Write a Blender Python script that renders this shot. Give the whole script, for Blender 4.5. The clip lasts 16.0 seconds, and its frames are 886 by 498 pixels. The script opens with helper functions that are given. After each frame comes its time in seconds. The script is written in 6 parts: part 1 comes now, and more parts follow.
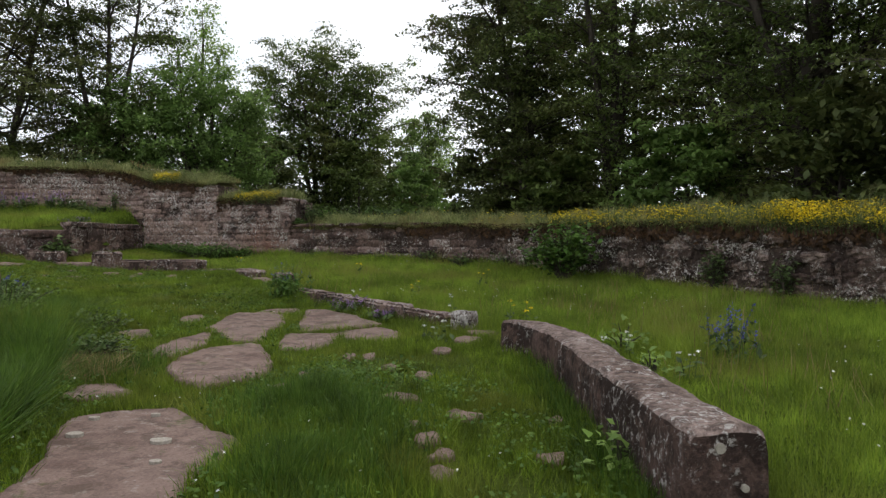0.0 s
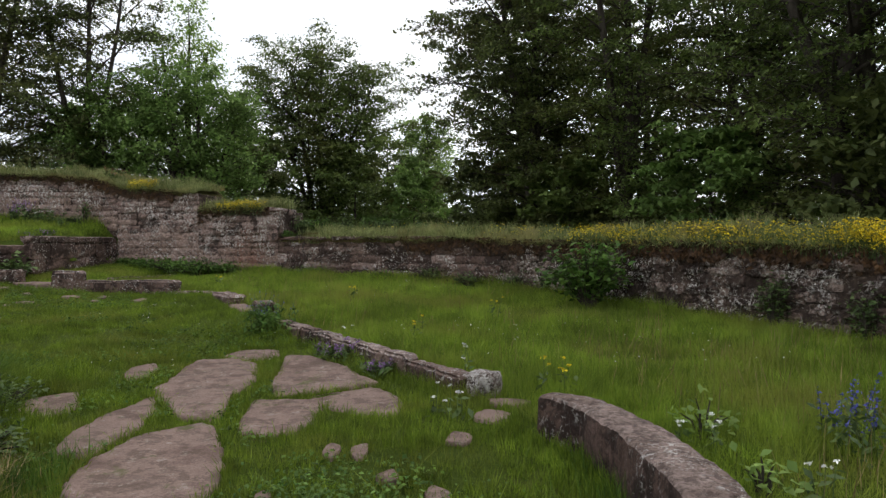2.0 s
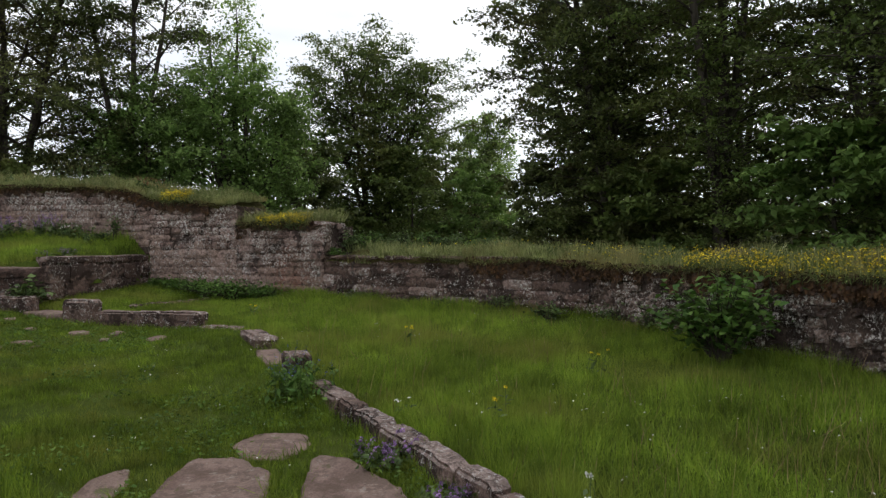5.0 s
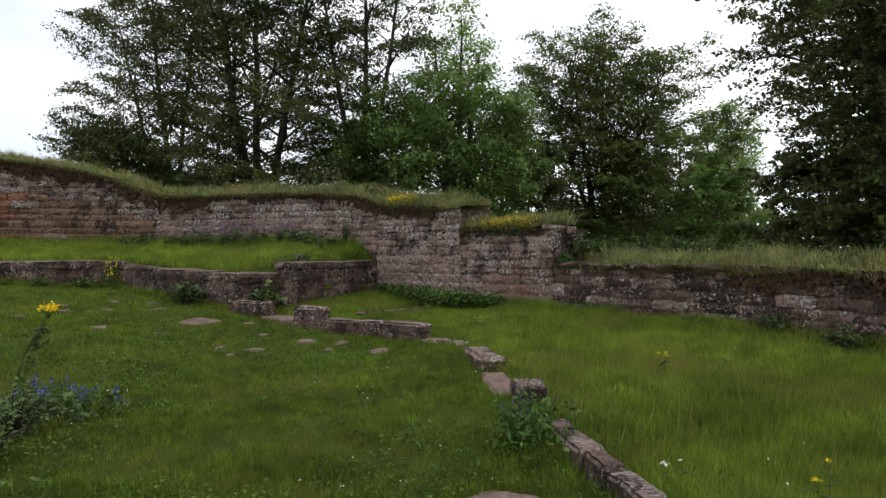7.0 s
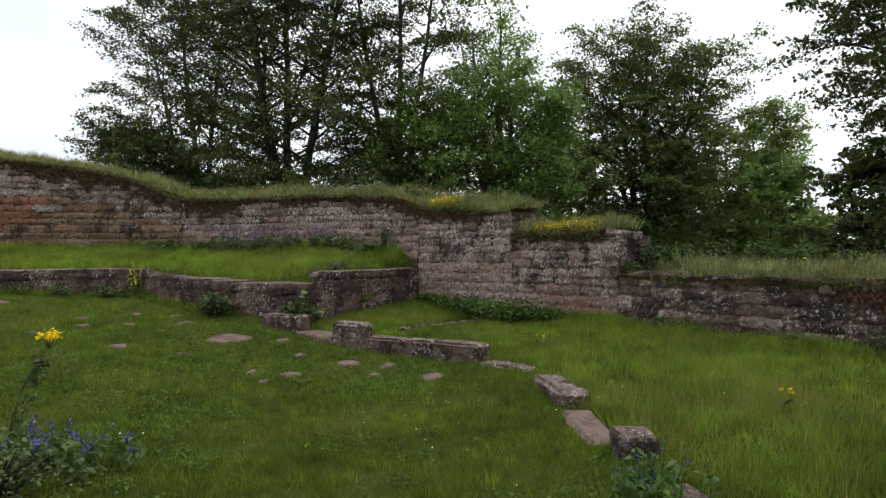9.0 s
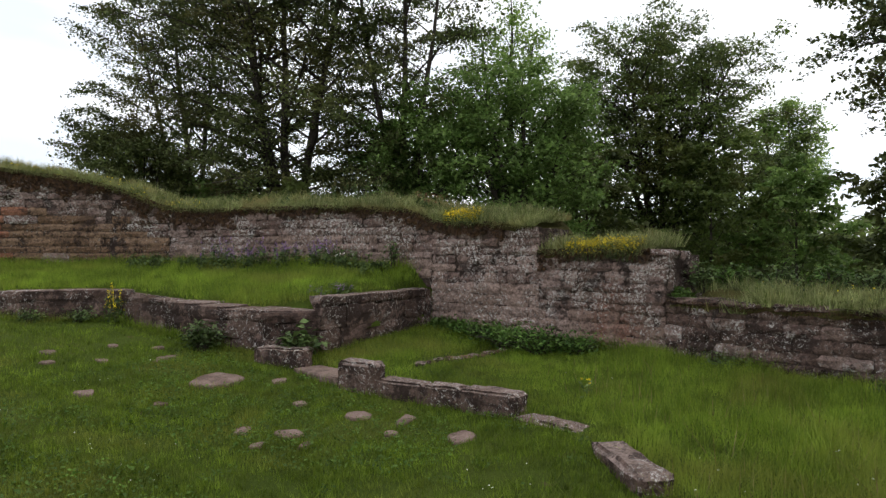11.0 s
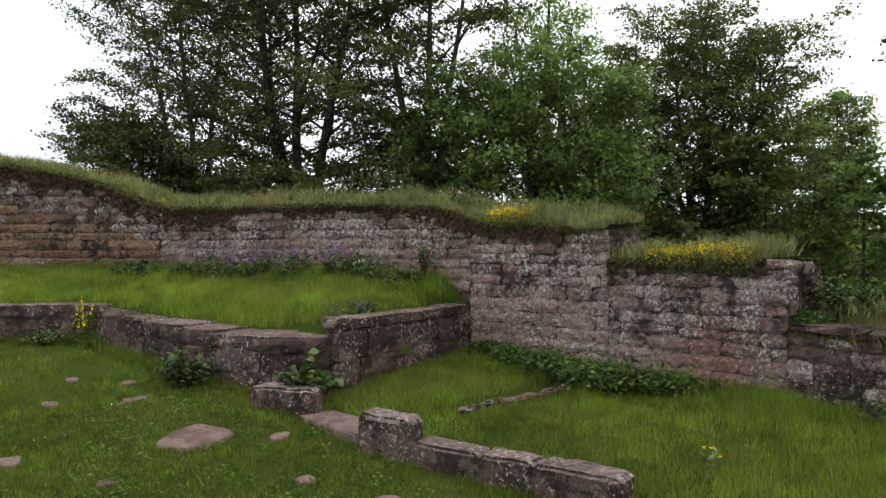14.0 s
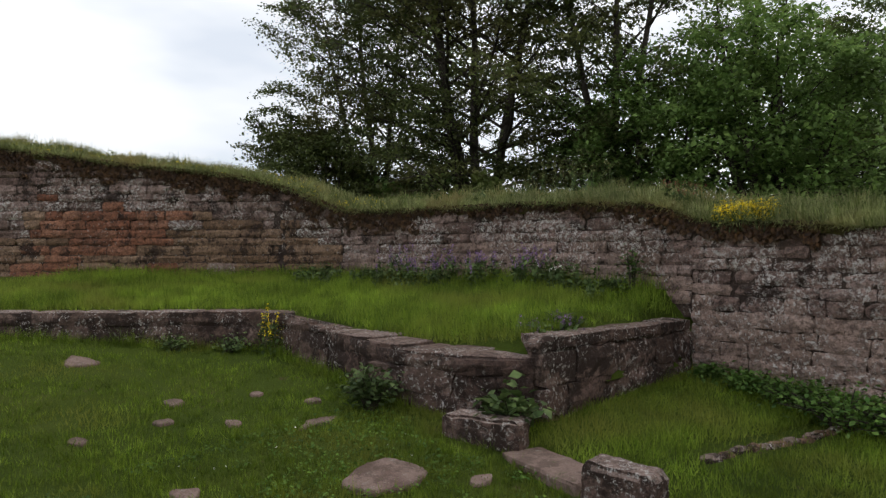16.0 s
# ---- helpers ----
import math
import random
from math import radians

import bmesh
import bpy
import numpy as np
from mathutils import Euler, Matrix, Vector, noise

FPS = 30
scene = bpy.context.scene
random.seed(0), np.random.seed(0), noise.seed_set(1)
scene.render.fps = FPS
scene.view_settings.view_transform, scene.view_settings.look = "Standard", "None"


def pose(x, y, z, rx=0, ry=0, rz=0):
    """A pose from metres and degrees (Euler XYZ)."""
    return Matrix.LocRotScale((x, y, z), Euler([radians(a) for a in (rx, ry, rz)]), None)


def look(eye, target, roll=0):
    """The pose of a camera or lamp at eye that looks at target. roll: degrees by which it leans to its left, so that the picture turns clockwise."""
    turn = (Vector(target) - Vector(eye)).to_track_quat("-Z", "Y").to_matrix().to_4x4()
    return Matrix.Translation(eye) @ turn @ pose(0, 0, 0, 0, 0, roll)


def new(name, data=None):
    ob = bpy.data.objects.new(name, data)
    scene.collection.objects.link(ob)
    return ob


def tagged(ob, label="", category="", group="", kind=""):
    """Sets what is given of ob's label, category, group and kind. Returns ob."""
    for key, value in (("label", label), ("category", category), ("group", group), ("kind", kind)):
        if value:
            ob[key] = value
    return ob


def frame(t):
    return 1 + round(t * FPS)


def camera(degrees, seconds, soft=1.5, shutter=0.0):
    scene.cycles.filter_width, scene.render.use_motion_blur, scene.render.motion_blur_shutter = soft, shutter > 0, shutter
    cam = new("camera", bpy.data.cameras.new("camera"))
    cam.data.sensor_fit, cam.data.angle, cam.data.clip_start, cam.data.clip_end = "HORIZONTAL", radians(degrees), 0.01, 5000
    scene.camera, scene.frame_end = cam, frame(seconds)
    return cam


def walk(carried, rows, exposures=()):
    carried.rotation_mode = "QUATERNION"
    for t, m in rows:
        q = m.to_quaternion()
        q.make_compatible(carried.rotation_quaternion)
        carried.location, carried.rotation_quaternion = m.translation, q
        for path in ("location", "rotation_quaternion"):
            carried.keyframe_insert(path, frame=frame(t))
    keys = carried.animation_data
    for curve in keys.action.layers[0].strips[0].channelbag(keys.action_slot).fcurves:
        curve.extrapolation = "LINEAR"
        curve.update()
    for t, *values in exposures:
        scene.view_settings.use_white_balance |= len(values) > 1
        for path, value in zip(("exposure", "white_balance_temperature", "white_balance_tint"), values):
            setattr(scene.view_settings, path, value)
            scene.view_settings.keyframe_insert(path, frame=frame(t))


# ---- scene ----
cam = camera(65.3, 16.0, soft=1.35)
PATH = [
    (0, (0.126, -1.650, 1.278), 0.17, -0.41, -0.18),
    (0.5, (0.088, -1.120, 1.395), 0.14, -0.42, -0.16),
    (1, (0.048, -0.570, 1.503), 0.10, -0.40, -0.14),
    (1.5, (0.000, 0.000, 1.600), 0.02, -0.34, -0.10),
    (2, (-0.054, 0.568, 1.708), -0.02, -0.33, -0.10),
    (2.5, (-0.097, 1.148, 1.809), -0.04, -0.31, -0.12),
    (3, (-0.144, 1.712, 1.922), -0.11, -0.24, -0.12),
    (3.2, (-0.170, 1.925, 1.955), -0.15, -0.24, -0.11),
    (4.5, (-0.365, 3.270, 2.160), 1.05, -0.28, -0.03),
    (4.9, (-0.437, 3.650, 2.210), 3.70, -0.29, 0.00),
    (5.3, (-0.522, 4.013, 2.258), 7.95, -0.30, 0.04),
    (5.5, (-0.564, 4.189, 2.283), 10.42, -0.31, 0.05),
    (6, (-0.665, 4.627, 2.317), 17.75, -0.27, 0.05),
    (6.5, (-0.860, 5.100, 2.310), 20.66, -0.14, 0.02),
    (7, (-1.110, 5.453, 2.304), 22.80, -0.07, 0.04),
    (7.5, (-1.392, 5.800, 2.302), 24.66, -0.01, 0.12),
    (8, (-1.685, 6.115, 2.297), 25.07, 0.05, 0.12),
    (8.5, (-1.994, 6.419, 2.311), 24.93, 0.07, 0.11),
    (9, (-2.292, 6.762, 2.459), 24.98, 0.01, 0.11),
    (9.5, (-2.600, 7.132, 2.646), 24.88, 0.04, 0.11),
    (12, (-4.147, 9.233, 2.937), 24.74, 0.12, 0.09),
    (12.5, (-4.433, 9.649, 2.990), 24.68, -0.00, 0.07),
    (13, (-4.734, 10.089, 3.013), 24.84, -0.00, 0.05),
    (13.5, (-5.033, 10.549, 3.034), 25.39, -0.03, -0.01),
    (14, (-5.349, 10.983, 3.047), 26.02, 0.02, -0.04),
    (14.5, (-5.691, 11.392, 3.052), 28.46, 0.09, -0.04),
    (15, (-6.055, 11.760, 3.051), 32.03, 0.20, 0.01),
    (15.5, (-6.400, 11.998, 3.050), 36.32, 0.31, 0.10),
    (16, (-6.738, 12.141, 3.051), 39.83, 0.39, 0.11),
]
walk(cam, [(t, pose(*eye, 90 + pitch, roll, yaw)) for t, eye, yaw, pitch, roll in PATH],
     [(0, 0.03), (3.5, 0.1), (5.5, -0.14), (6.2, -0.14), (7.5, 0.05), (9.5, 0.05), (12, 0.13), (13.5, 0.27), (14.5, 0.31), (15.2, 0.13), (16, -0.22)])

# ---- world and light: a bright overcast sky, sun behind thin cloud ----
SUN_EL, SUN_AZ = 48.0, 235.0
world = bpy.data.worlds.new("sky")
scene.world = world
world.use_nodes = True
wn, wl = world.node_tree.nodes, world.node_tree.links
sky = wn.new("ShaderNodeTexSky")
sky.sky_type = 'NISHITA'
sky.sun_disc = False
sky.sun_elevation, sky.sun_rotation = radians(SUN_EL), radians(SUN_AZ)
sky_gain = wn.new("ShaderNodeVectorMath")
sky_gain.operation = 'SCALE'
sky_gain.inputs[3].default_value = 0.10
wl.new(sky.outputs[0], sky_gain.inputs[0])
w_tc = wn.new("ShaderNodeTexCoord")
w_map = wn.new("ShaderNodeMapping")
w_map.inputs['Scale'].default_value = (1.0, 1.0, 3.2)
wl.new(w_tc.outputs['Generated'], w_map.inputs[0])
w_noise = wn.new("ShaderNodeTexNoise")
w_noise.inputs['Scale'].default_value = 2.3
w_noise.inputs['Detail'].default_value = 4
wl.new(w_map.outputs[0], w_noise.inputs['Vector'])
w_ramp = wn.new("ShaderNodeValToRGB")
w_ramp.color_ramp.elements[0].position, w_ramp.color_ramp.elements[0].color = 0.33, (0.75, 0.80, 0.88, 1)
w_ramp.color_ramp.elements[1].position, w_ramp.color_ramp.elements[1].color = 0.55, (1.02, 1.03, 1.05, 1)
wl.new(w_noise.outputs[0], w_ramp.inputs[0])
w_mix = wn.new("ShaderNodeMix")
w_mix.data_type = 'RGBA'
w_mix.inputs[0].default_value = 0.88
wl.new(sky_gain.outputs[0], w_mix.inputs[6])
wl.new(w_ramp.outputs[0], w_mix.inputs[7])
wl.new(w_mix.outputs[2], wn['Background'].inputs[0])
wn['Background'].inputs[1].default_value = 1.3

sun_data = bpy.data.lights.new("sun", 'SUN')
sun_data.energy, sun_data.angle, sun_data.color = 1.2, radians(20), (1.0, 0.95, 0.88)
sun = new("sun", sun_data)
sun.matrix_world = look((-20 * math.sin(radians(SUN_AZ)), -20 * math.cos(radians(SUN_AZ)), 22), (0, 0, 0))


# ---- materials ----
class Nodes:
    """A small builder of node materials."""

    def __init__(self, name):
        self.mat = bpy.data.materials.new(name)
        self.mat.use_nodes = True
        self.n, self.l = self.mat.node_tree.nodes, self.mat.node_tree.links
        self.bsdf = self.n['Principled BSDF']
        self.pos = self.n.new("ShaderNodeNewGeometry").outputs['Position']

    def noise(self, scale, detail=5, rough=0.6, vec=None, stretch=None):
        v = vec or self.pos
        if stretch:
            mp = self.n.new("ShaderNodeMapping")
            mp.inputs['Scale'].default_value = stretch
            self.l.new(v, mp.inputs[0])
            v = mp.outputs[0]
        t = self.n.new("ShaderNodeTexNoise")
        t.inputs['Scale'].default_value, t.inputs['Detail'].default_value, t.inputs['Roughness'].default_value = scale, detail, rough
        self.l.new(v, t.inputs['Vector'])
        return t.outputs[0]

    def ramp(self, fac, *stops):
        r = self.n.new("ShaderNodeValToRGB")
        e = r.color_ramp.elements
        while len(e) < len(stops):
            e.new(0.5)
        for el, (p, c) in zip(e, stops):
            el.position = p
            el.color = (*c, 1) if isinstance(c, tuple) else (c, c, c, 1)
        self.l.new(fac, r.inputs[0])
        return r.outputs[0]

    def mix(self, fac, a, b, mode='MIX'):
        m = self.n.new("ShaderNodeMix")
        m.data_type, m.blend_type = 'RGBA', mode
        for sock, v in ((m.inputs[0], fac), (m.inputs[6], a), (m.inputs[7], b)):
            if hasattr(v, "links"):
                self.l.new(v, sock)
            elif isinstance(v, tuple):
                sock.default_value = (*v, 1)
            else:
                sock.default_value = v
        return m.outputs[2]

    def mul(self, a, b):
        m = self.n.new("ShaderNodeMath")
        m.operation = 'MULTIPLY'
        for sock, v in ((m.inputs[0], a), (m.inputs[1], b)):
            if hasattr(v, "links"):
                self.l.new(v, sock)
            else:
                sock.default_value = v
        return m.outputs[0]

    def object_random(self):
        return self.n.new("ShaderNodeObjectInfo").outputs['Random']

    def island_random(self):
        return self.n.new("ShaderNodeNewGeometry").outputs['Random Per Island']

    def finish(self, color, rough=0.9, bump=None, strength=0.5, distance=0.02, spec=0.2):
        self.l.new(color, self.bsdf.inputs['Base Color'])
        if hasattr(rough, "links"):
            self.l.new(rough, self.bsdf.inputs['Roughness'])
        else:
            self.bsdf.inputs['Roughness'].default_value = rough
        self.bsdf.inputs['Specular IOR Level'].default_value = spec
        if bump is not None:
            b = self.n.new("ShaderNodeBump")
            b.inputs['Strength'].default_value, b.inputs['Distance'].default_value = strength, distance
            self.l.new(bump, b.inputs['Height'])
            self.l.new(b.outputs[0], self.bsdf.inputs['Normal'])
        return self.mat


def stone_material(name, low, mid, high, lichen=0.53, black=0.53, per_object=True, stain=None):
    """Weathered sandstone: tone of its own for each stone, black crust, pale lichen spots."""
    k = Nodes(name)
    tone = k.object_random() if per_object else k.noise(2.1, 2)
    base = k.ramp(tone, (0.0, low), (0.5, mid), (1.0, high))
    base = k.mix(1.0, base, k.ramp(k.noise(5.5, 5, 0.65), (0.3, 0.62), (0.7, 1.34)), 'MULTIPLY')
    base = k.mix(1.0, base, k.ramp(k.noise(34, 6, 0.75), (0.3, 0.5), (0.7, 1.45)), 'MULTIPLY')
    if stain:
        away = k.n.new("ShaderNodeVectorMath")
        away.operation = 'DISTANCE'
        away.inputs[1].default_value = stain
        k.l.new(k.pos, away.inputs[0])
        spot = k.mul(k.ramp(away.outputs['Value'], (0.35, 1.0), (0.95, 0.0)), k.ramp(k.noise(2.6, 6, 0.7), (0.38, 0.2), (0.55, 1.0)))
        base = k.mix(k.mul(spot, 0.8), base, (0.23, 0.112, 0.080))
    earth = k.ramp(k.noise(0.8, 6, 0.65), (0.48, 0.0), (0.60, 1.0))
    base = k.mix(k.mul(earth, 0.45), base, (0.105, 0.068, 0.050))
    crust = k.ramp(k.noise(1.7, 10, 0.75), (black, 0.0), (black + 0.05, 1.0))
    base = k.mix(k.mul(crust, 0.88), base, (0.030, 0.020, 0.017))
    fine = k.ramp(k.noise(13.0, 9, 0.78), (0.50, 0.0), (0.54, 1.0))
    base = k.mix(k.mul(fine, 0.55), base, (0.046, 0.033, 0.028))
    # pale lichen: fine specks and small crusts, thick in some places and absent in others
    where = k.ramp(k.noise(1.3, 5, 0.65), (0.44, 0.06), (0.56, 1.0))
    speck = k.ramp(k.noise(16, 10, 0.82), (lichen - 0.01, 0.0), (lichen + 0.012, 1.0))
    base = k.mix(k.mul(k.mul(speck, where), 0.95), base, (0.56, 0.53, 0.50))
    crumb = k.ramp(k.noise(7.5, 10, 0.8), (lichen + 0.04, 0.0), (lichen + 0.07, 1.0))
    base = k.mix(k.mul(k.mul(crumb, where), 0.75), base, (0.40, 0.37, 0.34))
    return k.finish(base, 0.93, k.noise(15, 9, 0.75), 1.0, 0.045, 0.12)


STONE = stone_material("sandstone", (0.150, 0.098, 0.084), (0.235, 0.159, 0.137), (0.330, 0.236, 0.208), 0.53, 0.54, stain=(-6.35, 22.7, 1.45))
STONE_PLAIN = stone_material("sandstone_washed", (0.275, 0.190, 0.156), (0.315, 0.222, 0.186), (0.350, 0.254, 0.218), 0.555, 0.585, stain=(-6.35, 22.7, 1.35))
STONE_OCHRE = stone_material("sandstone_ochre", (0.19, 0.118, 0.074), (0.25, 0.160, 0.104), (0.31, 0.205, 0.142), 0.60, 0.545)
STONE_RED = stone_material("sandstone_red", (0.20, 0.088, 0.056), (0.275, 0.118, 0.072), (0.34, 0.170, 0.110), 0.60, 0.55)
MORTAR = stone_material("lime_mortar", (0.05, 0.036, 0.030), (0.075, 0.054, 0.045), (0.10, 0.075, 0.064), 0.58, 0.52, False)
# black-crusted stone; on parapet and blocks its dark tone also carries side shade
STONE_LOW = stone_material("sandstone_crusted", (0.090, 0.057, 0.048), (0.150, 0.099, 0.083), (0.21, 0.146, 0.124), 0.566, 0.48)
STONE_RUBBLE = stone_material("sandstone_rubble", (0.060, 0.040, 0.033), (0.135, 0.092, 0.076), (0.30, 0.225, 0.196), 0.535, 0.495)
STONE_PALE = stone_material("sandstone_pale_lichen", (0.17, 0.13, 0.115), (0.22, 0.175, 0.155), (0.27, 0.22, 0.20), 0.50, 0.54)
# worn, lichened tops, with light from above painted into the paler tone
STONE_TOP = stone_material("sandstone_worn_lit_top", (0.20, 0.138, 0.116), (0.25, 0.182, 0.157), (0.30, 0.23, 0.205), 0.555, 0.56)


def slab_material():
    k = Nodes("worn_slab")
    base = k.ramp(k.noise(1.3, 5), (0.38, (0.140, 0.093, 0.077)), (0.5, (0.215, 0.150, 0.127)), (0.62, (0.165, 0.115, 0.096)))
    base = k.mix(1.0, base, k.ramp(k.noise(45, 7, 0.75), (0.3, 0.6), (0.7, 1.35)), 'MULTIPLY')
    base = k.mix(k.mul(k.ramp(k.noise(3.4, 8, 0.75), (0.50, 0.0), (0.56, 1.0)), 0.6), base, (0.080, 0.056, 0.042))
    base = k.mix(k.mul(k.ramp(k.noise(7, 9, 0.8), (0.57, 0.0), (0.61, 1.0)), 0.5), base, (0.33, 0.29, 0.255))
    base = k.mix(k.mul(k.ramp(k.noise(2.2, 6, 0.7), (0.60, 0.0), (0.66, 1.0)), 0.7), base, (0.070, 0.085, 0.022))
    return k.finish(base, 0.9, k.noise(20, 9, 0.7), 0.8, 0.02, 0.2)


def turf_material():
    k = Nodes("turf")
    base = k.ramp(k.noise(3, 6, 0.7), (0.3, (0.050, 0.040, 0.016)), (0.5, (0.085, 0.080, 0.024)), (0.7, (0.120, 0.100, 0.040)))
    base = k.mix(1.0, base, k.ramp(k.noise(40, 7, 0.75), (0.3, 0.5), (0.7, 1.4)), 'MULTIPLY')
    return k.finish(base, 0.97, k.noise(45, 8, 0.7), 1.0, 0.05, 0.1)


def ground_material():
    k = Nodes("lawn_ground")
    base = k.ramp(k.noise(0.5, 5), (0.3, (0.050, 0.078, 0.010)), (0.5, (0.072, 0.104, 0.013)), (0.7, (0.092, 0.115, 0.018)))
    base = k.mix(1.0, base, k.ramp(k.noise(30, 8, 0.75), (0.25, 0.45), (0.75, 1.35)), 'MULTIPLY')
    bare = k.ramp(k.noise(2.6, 6, 0.7), (0.63, 0.0), (0.70, 1.0))
    base = k.mix(k.mul(bare, 0.7), base, (0.115, 0.080, 0.050))
    return k.finish(base, 0.95, k.noise(55, 6, 0.7), 1.0, 0.05, 0.1)


def leaf_material(name, dark, light, trans=0.3, patch=0.6, warm=None):
    """Leaves and blades: each island its own tone, drifting over the plant, some light passing through."""
    k = Nodes(name)
    base = k.ramp(k.island_random(), (0.05, dark), (0.95, light))
    drift = k.noise(patch, 3)
    base = k.mix(1.0, base, k.ramp(drift, (0.3, 0.62), (0.7, 1.32)), 'MULTIPLY')
    base = k.mix(1.0, base, k.ramp(k.noise(patch * 4.5, 4), (0.32, 0.55), (0.68, 1.48)), 'MULTIPLY')
    if warm:
        base = k.mix(k.ramp(k.noise(patch * 0.6 + 0.07, 3), (0.5, 0.0), (0.68, 0.75)), base, warm)
    k.finish(base, 0.6, None, spec=0.25)
    tr = k.n.new("ShaderNodeBsdfTranslucent")
    k.l.new(base, tr.inputs[0])
    mx = k.n.new("ShaderNodeMixShader")
    mx.inputs[0].default_value = trans
    k.l.new(k.bsdf.outputs[0], mx.inputs[1])
    k.l.new(tr.outputs[0], mx.inputs[2])
    k.l.new(mx.outputs[0], k.n['Material Output'].inputs[0])
    return k.mat


def bark_material():
    k = Nodes("bark")
    base = k.ramp(k.noise(4, 6, 0.7, stretch=(1, 1, 0.25)), (0.3, (0.028, 0.023, 0.019)), (0.7, (0.085, 0.073, 0.060)))
    return k.finish(base, 0.95, k.noise(14, 6, 0.7, stretch=(1, 1, 0.3)), 0.8, 0.04, 0.1)


def lichen_material():
    k = Nodes("lichen")
    return k.finish(k.ramp(k.noise(60, 6, 0.7), (0.35, (0.24, 0.21, 0.17)), (0.65, (0.40, 0.37, 0.32))), 0.95, k.noise(80, 6), 0.6, 0.01, 0.1)


LICHEN = lichen_material()
SLAB, TURF, GROUND, BARK = slab_material(), turf_material(), ground_material(), bark_material()
LAWN = leaf_material("lawn_blades", (0.072, 0.122, 0.009), (0.180, 0.245, 0.026), 0.34, 0.9, (0.205, 0.212, 0.040))
MEADOW = leaf_material("meadow_blades", (0.102, 0.172, 0.014), (0.240, 0.322, 0.038), 0.37, 0.55, (0.240, 0.245, 0.050))
LUSH = leaf_material("lush_blades", (0.040, 0.090, 0.010), (0.105, 0.175, 0.024), 0.3, 0.8)
DRYGRASS = leaf_material("wall_grass", (0.105, 0.140, 0.032), (0.320, 0.335, 0.150), 0.3, 1.3, (0.330, 0.265, 0.110))
STRAW = leaf_material("straw", (0.16, 0.11, 0.045), (0.32, 0.25, 0.12), 0.2, 1.5)
BEECH = leaf_material("beech_leaves", (0.062, 0.096, 0.024), (0.150, 0.200, 0.054), 0.45, 0.25, (0.125, 0.120, 0.034))
BEECH_DARK = leaf_material("dark_beech_leaves", (0.052, 0.072, 0.022), (0.130, 0.155, 0.048), 0.34, 0.25, (0.150, 0.130, 0.048))
MAPLE = leaf_material("maple_leaves", (0.100, 0.175, 0.042), (0.215, 0.320, 0.088), 0.48, 0.3)
MAPLE_LIGHT = leaf_material("light_maple_leaves", (0.140, 0.225, 0.052), (0.300, 0.420, 0.115), 0.5, 0.3)
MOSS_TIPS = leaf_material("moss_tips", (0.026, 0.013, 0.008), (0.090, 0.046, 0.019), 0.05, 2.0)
SHRUB = leaf_material("shrub_leaves", (0.045, 0.105, 0.016), (0.120, 0.200, 0.040), 0.3, 0.9)
HERB = leaf_material("herb_leaves", (0.045, 0.080, 0.022), (0.110, 0.155, 0.048), 0.25, 1.2)
YELLOW = leaf_material("yellow_petals", (0.62, 0.46, 0.010), (0.85, 0.70, 0.030), 0.25, 2.0)
BLUE = leaf_material("blue_petals", (0.055, 0.065, 0.25), (0.13, 0.14, 0.40), 0.25, 3.0)
PURPLE = leaf_material("purple_petals", (0.17, 0.085, 0.22), (0.34, 0.20, 0.42), 0.25, 3.0)
WHITE = leaf_material("white_petals", (0.62, 0.62, 0.56), (0.80, 0.80, 0.76), 0.2, 3.0)
RED = leaf_material("rusty_seedheads", (0.16, 0.055, 0.035), (0.28, 0.11, 0.06), 0.2, 3.0)


# ---- building helpers ----
RNG = np.random.default_rng(7)


def mesh_object(name, verts, faces, material, smooth=False, parent=None, label=""):
    me = bpy.data.meshes.new(name)
    me.from_pydata([tuple(v) for v in verts], [], faces)
    me.materials.append(material)
    if smooth:
        me.polygons.foreach_set("use_smooth", [True] * len(me.polygons))
    me.update()
    ob = new(name, me)
    if parent:
        ob.parent = parent
    if label:
        ob["label"] = label
    return ob


def part(name, bm, material, parent, label=""):
    me = bpy.data.meshes.new(name)
    bm.to_mesh(me)
    bm.free()
    me.materials.append(material)
    ob = new(name, me)
    ob.parent = parent
    if label:
        ob["label"] = label
    return ob


def polys(name, co, size, material, parent=None, label=""):
    """One mesh of many loose triangles or quads: co is (n, size, 3)."""
    n = len(co)
    me = bpy.data.meshes.new(name)
    me.vertices.add(n * size)
    me.vertices.foreach_set("co", np.ascontiguousarray(co, dtype=np.float32).ravel())
    me.loops.add(n * size)
    me.loops.foreach_set("vertex_index", np.arange(n * size, dtype=np.int32))
    me.polygons.add(n)
    me.polygons.foreach_set("loop_start", np.arange(0, n * size, size, dtype=np.int32))
    me.polygons.foreach_set("loop_total", np.full(n, size, dtype=np.int32))
    me.update(calc_edges=True)
    me.materials.append(material)
    ob = new(name, me)
    if parent:
        ob.parent = parent
    if label:
        ob["label"] = label
    return ob


